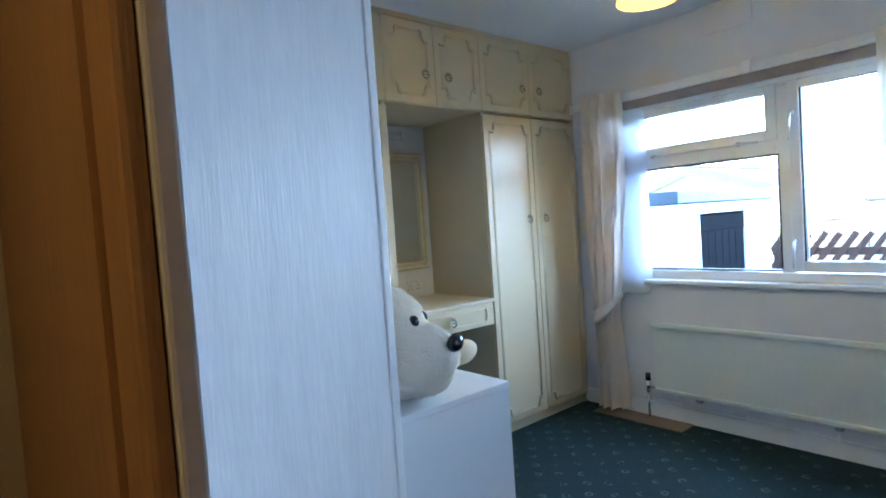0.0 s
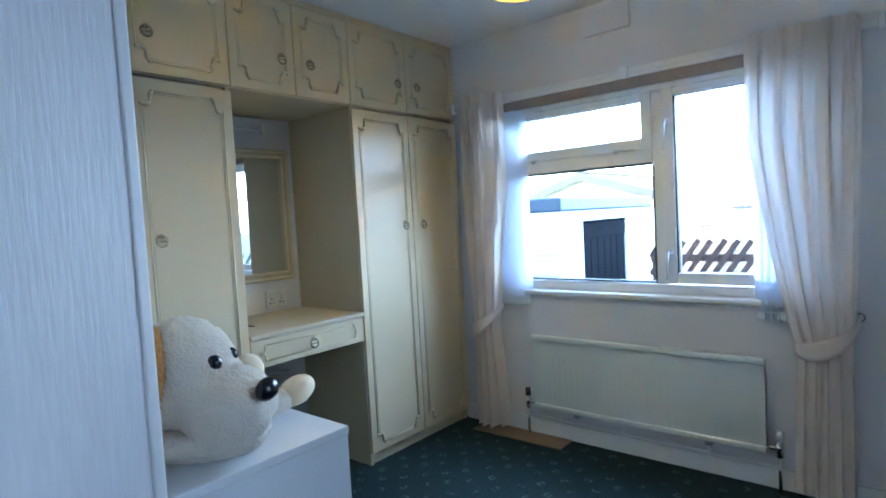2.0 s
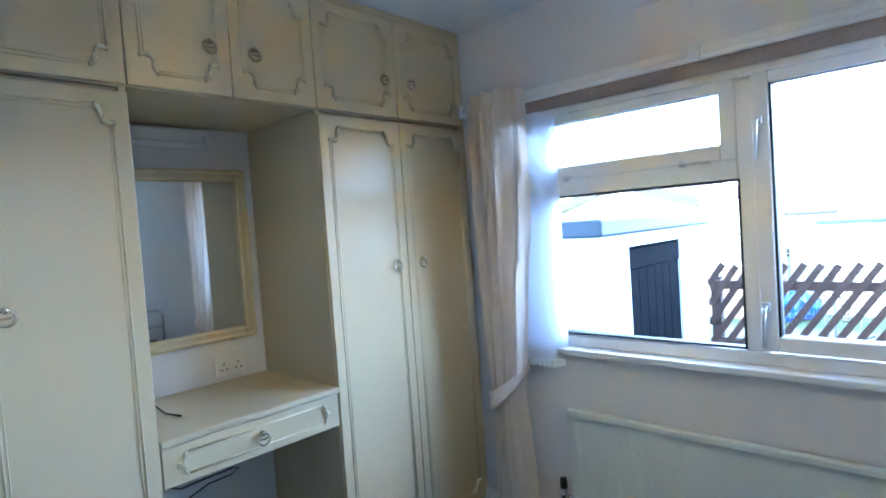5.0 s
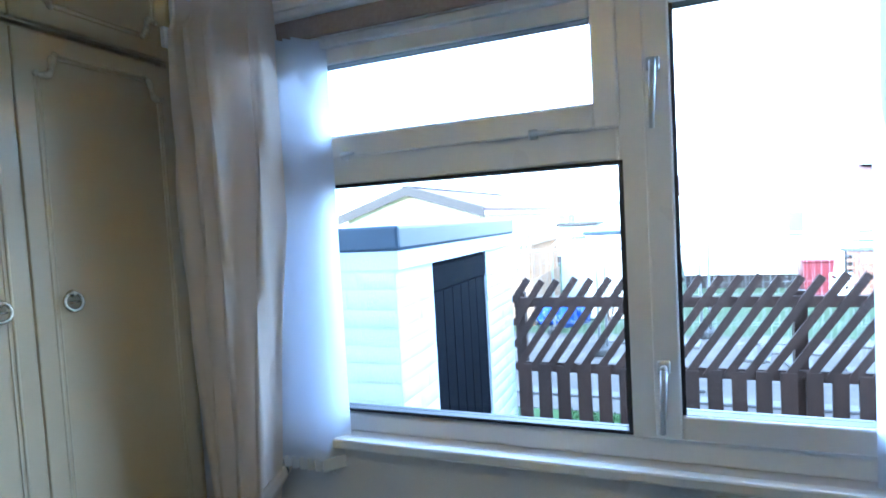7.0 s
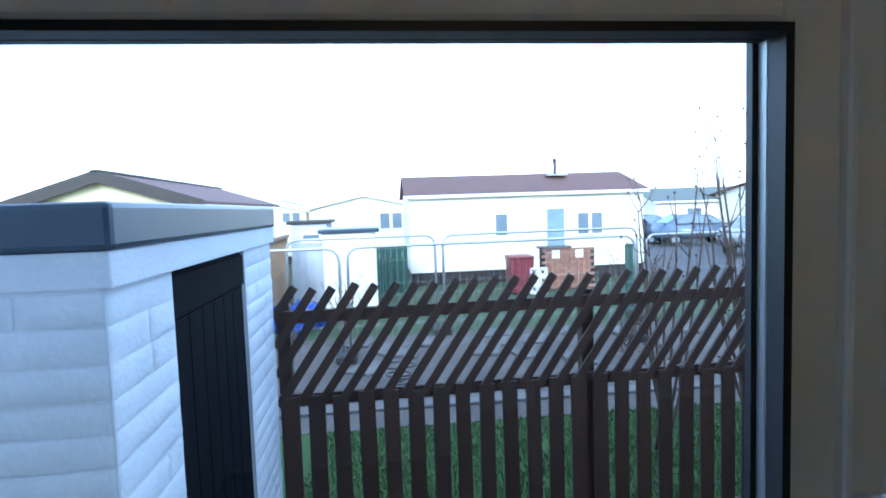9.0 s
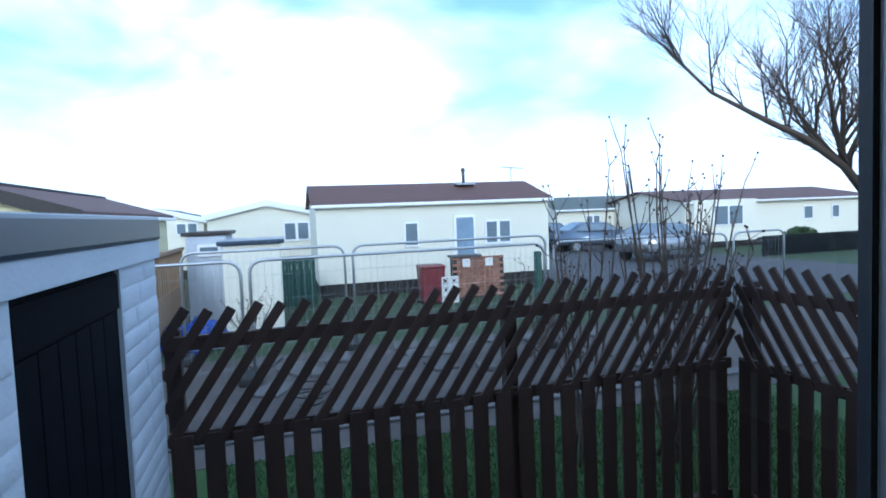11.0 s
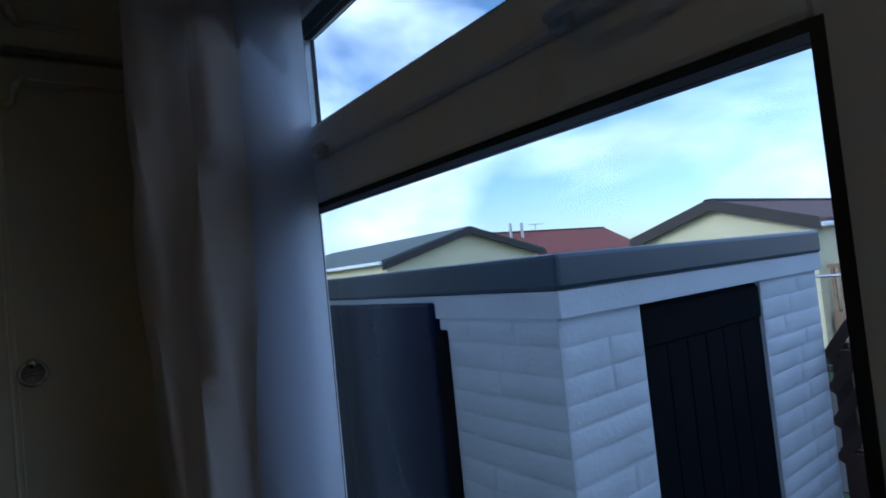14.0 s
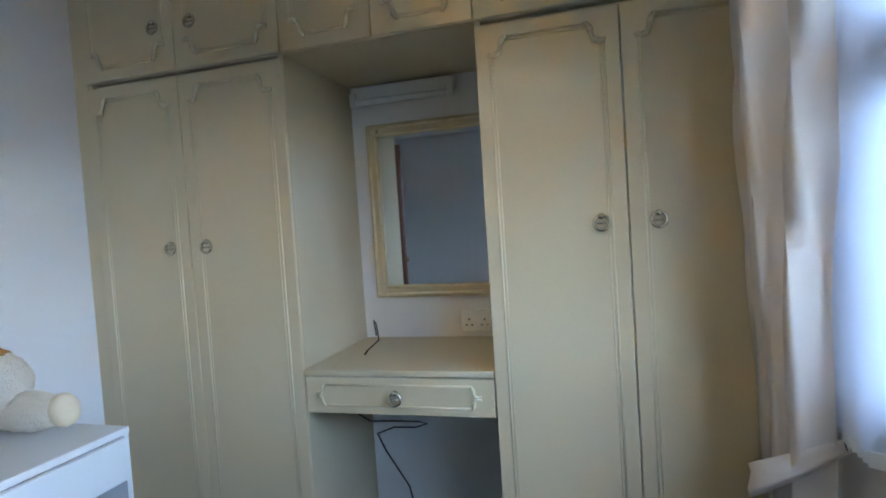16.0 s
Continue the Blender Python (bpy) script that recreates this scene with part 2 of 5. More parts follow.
M_HEDGE = material("evergreen_leaves", (0.05, 0.085, 0.03), 0.8, vary=0.5, scale=8, bump=0.8, fine=40)
M_CAR = material("silver_car_paint", (0.35, 0.37, 0.40), 0.25, metal=0.5, vary=0.05, scale=4)
M_CARB = material("pale_blue_car_paint", (0.16, 0.20, 0.26), 0.25, metal=0.4, vary=0.05, scale=4)
M_TYRE = material("tyre_rubber", (0.02, 0.02, 0.02), 0.8, vary=0.2, scale=10)
M_HALL = material("hall_varnished_pine", (0.52, 0.30, 0.11), 0.45, vary=0.25, scale=10, bump=0.15, fine=50, stretch=(6, 6, 0.4))
M_HALLW = material("hall_wall_paint", (0.70, 0.62, 0.48), 0.8, vary=0.06, scale=3, bump=0.3, fine=150)
M_SHADE = cloth("yellow_lampshade", (0.85, 0.52, 0.06), 0.5)


for m_dull, amount in ((M_SHEDDOOR, 0.05), (M_NAVY, 0.16)):
    m_dull.node_tree.nodes["Principled BSDF"].inputs["Specular IOR Level"].default_value = amount


def mirror_material():
    m = bpy.data.materials.new("mirror_silver")
    m.use_nodes = True
    b = m.node_tree.nodes["Principled BSDF"]
    b.inputs["Base Color"].default_value = (0.80, 0.84, 0.86, 1)
    b.inputs["Metallic"].default_value, b.inputs["Roughness"].default_value = 1.0, 0.03
    return m


M_MIRROR = mirror_material()


def carpet_material():
    m = material("green_patterned_carpet", (0.0045, 0.021, 0.024), 0.95, vary=0.35, scale=4, bump=0.9, fine=420)
    n, l = m.node_tree.nodes, m.node_tree.links
    b = n["Principled BSDF"]
    src = b.inputs["Base Color"].links[0].from_socket
    geo, mp, vor, rmp, mix = n.new("ShaderNodeNewGeometry"), n.new("ShaderNodeMapping"), n.new("ShaderNodeTexVoronoi"), n.new("ShaderNodeValToRGB"), n.new("ShaderNodeMix")
    mp.inputs["Rotation"].default_value = (0, 0, radians(45))
    vor.voronoi_dimensions = "2D"
    vor.inputs["Scale"].default_value, vor.inputs["Randomness"].default_value = 9.5, 0.15
    l.new(geo.outputs["Position"], mp.inputs["Vector"])
    l.new(mp.outputs["Vector"], vor.inputs["Vector"])
    e = rmp.color_ramp.elements
    e[0].position, e[0].color, e[1].position, e[1].color = 0.07, (0, 0, 0, 1), 0.11, (1, 1, 1, 1)
    x = e.new(0.16)
    x.color = (1, 1, 1, 1)
    x = e.new(0.20)
    x.color = (0, 0, 0, 1)
    l.new(vor.outputs["Distance"], rmp.inputs["Fac"])
    noi, mul = n.new("ShaderNodeTexNoise"), n.new("ShaderNodeMath")
    noi.inputs["Scale"].default_value = 26
    l.new(geo.outputs["Position"], noi.inputs["Vector"])
    gt = n.new("ShaderNodeMath")
    gt.operation = "GREATER_THAN"
    gt.inputs[1].default_value = 0.5
    l.new(noi.outputs["Fac"], gt.inputs[0])
    mul.operation = "MULTIPLY"
    l.new(gt.outputs[0], mul.inputs[0])
    l.new(rmp.outputs["Color"], mul.inputs[1])
    mix.data_type = "RGBA"
    l.new(mul.outputs[0], mix.inputs["Factor"])
    l.new(src, mix.inputs["A"])
    mix.inputs["B"].default_value = (0.06, 0.085, 0.075, 1)
    l.new(mix.outputs["Result"], b.inputs["Base Color"])
    return m


M_CARPET = carpet_material()


# ---- building helpers ----
def root_place(ob):
    while ob.parent:
        ob = ob.parent
    return ob.location.copy()


def part(name, bm, mat, parent=None, label="", smooth=False):
    """One mesh object from a bmesh drawn in world metres, under a thing or a part."""
    me = bpy.data.meshes.new(name)
    bm.normal_update()
    bm.to_mesh(me)
    bm.free()
    if smooth:
        for p in me.polygons:
            p.use_smooth = True
    me.materials.append(mat)
    ob = new(name, me)
    if parent is not None:
        me.transform(Matrix.Translation(-root_place(parent)))
        ob.parent = parent
    return tagged(ob, label)


def thing(name, place, label, category, group="", kind=""):
    ob = new(name)
    ob.location = place
    ob.empty_display_size = 0.1
    return tagged(ob, label, category, group, kind)


def box(bm, x0, x1, y0, y1, z0, z1, bevel=0.0, m=None):
    made = bmesh.ops.create_cube(bm, size=1.0)["verts"]
    for v in made:
        v.co = Vector(((x0 + x1) / 2 + v.co.x * (x1 - x0), (y0 + y1) / 2 + v.co.y * (y1 - y0), (z0 + z1) / 2 + v.co.z * (z1 - z0)))
    if bevel:
        edges = list({e for v in made for e in v.link_edges})
        out = bmesh.ops.bevel(bm, geom=edges, offset=bevel, segments=2, affect="EDGES", profile=0.5)
        made = list({v for f in out["faces"] for v in f.verts} | {v for v in made if v.is_valid})
    if m is not None:
        bmesh.ops.transform(bm, matrix=m, verts=made)
    return made


def block(x0, x1, y0, y1, z0, z1, bevel=0.0, m=None):
    bm = bmesh.new()
    box(bm, x0, x1, y0, y1, z0, z1, bevel, m)
    return bm


def structure(name, bm, mat, label, smooth=False):
    return tagged(part(name, bm, mat, None, label, smooth), label, "", "", "structure")


def rod(bm, a, b, r0, r1=None, n=8):
    a, b = Vector(a), Vector(b)
    r1 = r0 if r1 is None else r1
    d = b - a
    q = d.to_track_quat("Z", "Y").to_matrix().to_4x4()
    bmesh.ops.create_cone(bm, cap_ends=True, segments=n, radius1=r0, radius2=r1, depth=d.length, matrix=Matrix.Translation((a + b) / 2) @ q)


def tube(bm, pts, r, n=8):
    """A swept tube through points; r a number or a list."""
    pts = [Vector(p) for p in pts]
    rs = r if isinstance(r, (list, tuple)) else [r] * len(pts)
    rings = []
    side = None
    for i, p in enumerate(pts):
        d = (pts[min(i + 1, len(pts) - 1)] - pts[max(i - 1, 0)]).normalized()
        if side is None:
            side = d.orthogonal().normalized()
        side = (side - d * side.dot(d)).normalized()
        up = d.cross(side)
        rings.append([bm.verts.new(p + rs[i] * (math.cos(2 * math.pi * k / n) * side + math.sin(2 * math.pi * k / n) * up)) for k in range(n)])
    for a, b in zip(rings, rings[1:]):
        for k in range(n):
            bm.faces.new((a[k], a[(k + 1) % n], b[(k + 1) % n], b[k]))
    bm.faces.new(rings[0][::-1])
    bm.faces.new(rings[-1])


def ball(bm, c, r, seg=20, m=None):
    r = r if isinstance(r, (tuple, list)) else (r, r, r)
    mm = Matrix.Translation(c) @ (m if m is not None else Matrix()) @ Matrix.Diagonal((*r, 1))
    return bmesh.ops.create_uvsphere(bm, u_segments=seg, v_segments=seg * 2 // 3, radius=1.0, matrix=mm)["verts"]


def ring(bm, c, axis_m, major, minor, n=20, k=8):
    rows = []
    for i in range(n):
        a = 2 * math.pi * i / n
        rows.append([bm.verts.new(Vector(c) + axis_m @ Vector((math.cos(a) * (major + minor * math.cos(2 * math.pi * j / k)),
                                                               math.sin(a) * (major + minor * math.cos(2 * math.pi * j / k)), minor * math.sin(2 * math.pi * j / k)))) for j in range(k)])
    for i in range(n):
        for j in range(k):
            bm.faces.new((rows[i][j], rows[(i + 1) % n][j], rows[(i + 1) % n][(j + 1) % k], rows[i][(j + 1) % k]))


# ---- the room's shell ----
CEIL, WX, WARD = 2.25, 3.515, 2.75
G = -0.80
bm = block(0.60, 3.62, -0.80, 3.42, -0.08, 0.0)
structure("floor", bm, M_CARPET, "dark green patterned carpet on the bedroom floor")
structure("ceiling", block(0.575, 3.62, -0.80, 3.46, CEIL, CEIL + 0.06), M_CEIL, "pale matt painted bedroom ceiling")
WY0, WY1, WZ0, WZ1 = 0.90, 2.447, 0.815, 1.806
bm = bmesh.new()
box(bm, WX, 3.62, -0.72, WY0, 0, CEIL)
box(bm, WX, 3.62, WY1, 3.34, 0, CEIL)
box(bm, WX, 3.62, WY0, WY1, 0, WZ0)
box(bm, WX, 3.62, WY0, WY1, WZ1, CEIL)
structure("wall_east", bm, M_WALL, "pale lilac-white window wall")
structure("wall_north", block(1.11, 3.62, 3.34, 3.42, 0, CEIL), M_WALL, "pale wall behind the fitted wardrobes")
structure("wall_west", block(1.12, 1.20, 1.665, 3.34, 0, CEIL), M_WALL, "pale lilac-white wall beside the wardrobes")
structure("wall_entry", block(0.600, 1.20, 1.585, 1.665, 0, CEIL), M_PAPER, "pale blue-white woven wallpaper wall by the door")
SY = -0.72
# the gap in this wall is added, out of view, to admit light
bm = bmesh.new()
box(bm, 0.60, 1.98, SY - 0.08, SY, 0, CEIL)
box(bm, 2.92, 3.62, SY - 0.08, SY, 0, CEIL)
box(bm, 1.98, 2.92, SY - 0.08, SY, 0, 0.85)
box(bm, 1.98, 2.92, SY - 0.08, SY, 1.88, CEIL)
structure("wall_south", bm, M_WALL, "pale papered wall with an unseen opening added to let in fill light")
bm = bmesh.new()
DY0, DY1 = 0.27, 1.015
box(bm, 0.601, 0.616, -0.72, DY0, 0, CEIL)
box(bm, 0.601, 0.616, DY1, 1.584, 0, CEIL)
box(bm, 0.601, 0.616, DY0, DY1, 2.02, CEIL)
structure("wall_door", bm, M_PAPER, "thin papered wall with the doorway")
structure("corner_trim", block(1.186, 1.206, 1.578, 1.598, 0, CEIL, 0.004), M_TRIM, "white corner bead on the papered wall")

# door frame and the open door
frame_ob = thing("door_frame", (0.61, DY1, 0), "white painted door lining round the bedroom doorway", "door frame", kind="structure")
part("jamb", block(0.600, 0.620, DY1 - 0.02, DY1 + 0.001, 0, 2.0, 0.004), M_TRIM, frame_ob)
part("jamb", block(0.600, 0.620, DY0, DY0 + 0.02, 0, 2.0, 0.004), M_TRIM, frame_ob)
part("head", block(0.600, 0.620, DY0, DY1, 2.0, 2.025, 0.003), M_TRIM, frame_ob)
part("architrave", block(0.580, 0.5995, DY1 - 0.014, DY1 + 0.075, 0, 2.08, 0.007), M_HALL, frame_ob, "varnished pine architrave on the hall side")
part("architrave", block(0.580, 0.5995, DY0 - 0.075, DY0 + 0.012, 0, 2.08, 0.007), M_HALL, frame_ob, "varnished pine architrave on the hall side")


def make_door():
    """The leaf stands pushed open into the room, its knob towards the papered wall."""
    d = thing("door_1", (0.65, DY0, 0.0), "dark mahogany-veneered flush door swung wide open", "door", kind="structure")
    turn = Matrix.Translation((0.65, DY0, 0)) @ Matrix.Rotation(radians(24), 4, "Z")
    def put(name, bm, mat, label="", smooth=False):
        bmesh.ops.transform(bm, matrix=turn, verts=bm.verts)
        return part(name, bm, mat, d, label, smooth)
    put("leaf", block(0.0, 0.71, 0.0, 0.038, 0.012, 1.985, 0.003), M_MAHOG)
    for s, y in ((1, 0.038), (-1, 0.0)):
        bm = bmesh.new()
        prof = ((0.0, 0.036), (0.004, 0.037), (0.008, 0.030), (0.012, 0.018), (0.022, 0.014), (0.026, 0.018), (0.030, 0.022), (0.056, 0.029), (0.062, 0.0285), (0.066, 0.024), (0.067, 0.0))
        rows = [[bm.verts.new((0.645 + r * math.cos(a * math.pi / 10), y + s * h, 0.95 + r * math.sin(a * math.pi / 10))) for a in range(20)] for h, r in prof]
        for a, b in zip(rows, rows[1:]):
            for k in range(20):
                bm.faces.new((a[k], a[(k + 1) % 20], b[(k + 1) % 20], b[k]))
        bmesh.ops.remove_doubles(bm, verts=bm.verts, dist=1e-5)
        put("knob", bm, M_BRASS, "polished brass door knob", True)
    for z in (0.25, 1.7):
        put("hinge", block(-0.014, 0.0, 0.0, 0.02, z, z + 0.08, 0.002), M_BRASS)


make_door()

# the hall outside the doorway
structure("hall_floor", block(-1.1, 0.60, -0.7, 2.6, -0.08, -0.002), M_CARPET, "dark carpet in the hall")
structure("hall_ceiling", block(-1.2, 0.574, -0.8, 2.7, CEIL, CEIL + 0.06), M_CEIL, "hall ceiling")
structure("hall_wall_west", block(-1.2, -1.1, -0.7, 2.6, 0, CEIL), M_HALLW, "cream hall wall")
structure("hall_wall_south", block(-1.2, 0.598, -0.8, -0.7, 0, CEIL), M_HALLW, "cream hall wall")
structure("hall_wall_north", block(-1.2, 1.12, 2.6, 2.7, 0, CEIL), M_HALLW, "cream hall wall")
bm = bmesh.new()
box(bm, 0.575, 0.5985, DY1 + 0.080, 2.6, 0, CEIL)
box(bm, 0.575, 0.5985, -0.7, DY0 - 0.08, 0, CEIL)
structure("hall_panelling", bm, M_HALL, "warm pine panelling on the hall side")
structure("void_wall", block(0.60, 1.12, 1.666, 2.6, 0, CEIL), M_HALLW, "closed cupboard wall behind the papered wall")

# skirting
bm = bmesh.new()
box(bm, 3.497, 3.514, -0.71, WARD - 0.005, 0.001, 0.088, 0.004)
structure("skirting_east", bm, M_TRIM, "white painted skirting board")
structure("skirting_west", block(1.2005, 1.216, 1.60, 2.74, 0.001, 0.085, 0.004), M_TRIM, "white painted skirting board")
structure("threshold_strip", block(3.355, 3.495, 2.04, 2.60, 0.0005, 0.008, 0.002), M_WOODRAW, "bare wood strip at the edge of the carpet")


# ---- window ----
def make_window():
    w = thing("window_1", (3.572, 1.7, WZ0), "white upvc window, fixed pane with fanlight beside an opening sash", "window", kind="structure")
    x0, x1 = 3.547, 3.592
    def bar(y0, y1, z0, z1, name="frame", a=x0, b=x1):
        return part(name, block(a, b, y0, y1, z0, z1, 0.006), M_UPVC, w)
    bar(WY0, WY1, WZ0, 0.862)
    bar(WY0, WY1, 1.778, WZ1)
    bar(WY0, WY0 + 0.05, 0.862, 1.778)
    bar(WY1 - 0.05, WY1, 0.862, 1.778)
    bar(1.525, 1.582, 0.862, 1.778, "mullion")
    bar(1.582, WY1 - 0.05, 1.448, 1.520, "transom")
    def sash(y0, y1, z0, z1, wd, name):
        s = part(name, block(3.534, 3.590, y0, y0 + wd, z0, z1, 0.005), M_UPVC, w)
        part("stile", block(3.534, 3.590, y1 - wd, y1, z0, z1, 0.005), M_UPVC, s)
        part("rail", block(3.5345, 3.5895, y0 + wd, y1 - wd, z0, z0 + wd, 0.005), M_UPVC, s)
        part("rail", block(3.5345, 3.5895, y0 + wd, y1 - wd, z1 - wd, z1, 0.005), M_UPVC, s)
        return s
    sash(WY0 + 0.045, 1.53, 0.868, 1.797, 0.052, "sash")
    sash(1.578, WY1 - 0.045, 1.515, 1.797, 0.052, "fanlight")
    panes = ((WY0 + 0.10, 1.470, 0.921, 1.744), (1.630, WY1 - 0.10, 1.570, 1.744), (1.583, WY1 - 0.060, 0.876, 1.440))
    for y0, y1, z0, z1 in panes:
        bm = bmesh.new()
        g = 0.008
        for a, b, c, d in ((y0 - g, y0, z0 - g, z1 + g), (y1, y1 + g, z0 - g, z1 + g), (y0, y1, z0 - g, z0), (y0, y1, z1, z1 + g)):
            box(bm, 3.541 if z0 > 0.9 else 3.5455, 3.568, a, b, c, d)
        part("gasket", bm, M_GASKET, w, "black rubber glazing gasket")
        bm = bmesh.new()
        for a, b, c, d in ((y0 - g, y0, z0 - g, z1 + g), (y1, y1 + g, z0 - g, z1 + g), (y0, y1, z0 - g, z0), (y0, y1, z1, z1 + g)):
            box(bm, 3.570, 3.581, a, b, c, d)
            if d - c > b - a:
                part("spacer_bar", bm, M_GALV, w, "silver spacer bar between the panes")
            else:
                part("spacer_bar", bm, M_GASKET, w, "black spacer bar between the panes")
            bm = bmesh.new()
        bm = bmesh.new()
        for a, b, c, d in ((y0 - g, y0 + 0.005, z0 - g, z1 + g), (y1 + 0.003, y1 + g, z0 - g, z1 + g), (y0, y1, z0 - g, z0 - 0.003), (y0, y1, z1 + 0.003, z1 + g)):
            box(bm, 3.5825, 3.5915, a, b, c, d)
        part("outer_gasket", bm, M_GASKET, w, "black outer glazing gasket")
        p = part("pane", block(3.578, 3.582, y0 - 0.004, y1 + 0.004, z0 - 0.004, z1 + 0.004), M_GLASS, w)
        p.visible_shadow = False
    def handle(y, z, tip, name="handle", s=1.0):
        bm = bmesh.new()
        box(bm, 3.522, 3.535, y - 0.013 * s, y + 0.013 * s, z - 0.014 * s, z + 0.014 * s, 0.004 * s)
        rod(bm, (3.524, y, z), (3.535 - 0.031 * s, y, z), 0.007 * s)
        tube(bm, [(3.535 - 0.031 * s, y, z), (3.535 - 0.035 * s, y + tip[0] * 0.3, z + tip[1] * 0.3), (3.535 - 0.033 * s, y + tip[0], z + tip[1])], [0.007 * s, 0.007 * s, 0.005 * s])
        part(name, bm, M_HANDLE, w, "satin silver window fastener", True)
    handle(1.51, 1.02, (0.006, -0.13))
    handle(1.51, 1.63, (0.006, -0.13))
    handle(1.755, 1.517, (-0.10, -0.004), "handle", 0.75)
    handle(2.225, 1.515, (-0.035, 0.004), "peg", 0.7)
    part("window_board", block(3.49, 3.557, WY0 + 0.005, WY1 - 0.005, 0.788, 0.8145, 0.006), M_UPVC, w, "white window board")


make_window()
# brown strip above the window: shadow below the curtain track, put in as colour
structure("track_shadow_strip", block(3.503, 3.514, WY0 - 0.02, WY1 + 0.02, 1.808, 1.857), material("track_shadow_brown", (0.36, 0.30, 0.28), 0.8, vary=0.2, scale=10), "brown strip painted as the shadow below the curtain track")

# blind rail, curtain track
rail = thing("blind_headrail", (3.482, 1.7, 1.85), "white aluminium vertical-blind headrail", "blind rail")
part("channel", block(3.517, 3.546, 0.93, 2.46, 1.782, 1.8055, 0.004), M_UPVC, rail)
track = thing("curtain_track", (3.48, 1.7, 1.86), "white curtain track with a clear centre bracket", "curtain track")
part("track", block(3.484, 3.5145, 0.72, 2.72, 1.858, 1.904, 0.006), M_TRIM, track)
part("lip", block(3.476, 3.484, 0.72, 2.72, 1.874, 1.886, 0.002), M_TRIM, track)
part("bracket", block(3.470, 3.484, 1.66, 1.70, 1.852, 1.912, 0.004), M_UPVC, track)
for y in (0.71, 2.73):
    part("end_stop", block(3.468, 3.5145, y - 0.01, y + 0.01, 1.85, 1.905, 0.005), M_UPVC, track)


def make_blind(y0, y1, n, side):
    b = thing("vertical_blind_stack", (3.5, (y0 + y1) / 2, 0.73), "translucent white vertical blind slats drawn aside", "blind", "blind stacks")
    for i in range(n):
        y = y0 + (y1 - y0) * i / (n - 1)
        bm = bmesh.new()
        cols = []
        for k in range(9):
            u = k / 8 - 0.5
            cols.append([bm.verts.new((3.492 - side * u * 0.074 + 0.006 * math.cos(u * 3.0), y + u * 0.05, z)) for z in (0.765, 1.0, 1.4, 1.80)])
        for a, c in zip(cols, cols[1:]):
            for k in range(3):
                bm.faces.new((a[k], c[k], c[k + 1], a[k + 1]))
        s = part("slat", bm, M_BLIND, b, "", True)
        part("weight", block(-0.04, 0.04, -0.003, 0.003, 0.735, 0.767, 0.002, Matrix.Translation((3.498, y, 0)) @ Matrix.Rotation(math.atan2(0.05, -side * 0.074), 4, "Z")), M_UPVC, s)
    for i in range(n - 1):
        a, c = y0 + (y1 - y0) * i / (n - 1), y0 + (y1 - y0) * (i + 1) / (n - 1)
        bm = bmesh.new()
        tube(bm, [(3.499, a + (c - a) * k / 8, 0.742 - 0.022 * math.sin(math.pi * k / 8)) for k in range(9)], 0.0022, 6)
        part("bead_chain", bm, M_UPVC, b, "white bottom bead chain")


make_blind(2.285, 2.40, 6, 1)
make_blind(1.0, 1.13, 6, -1)


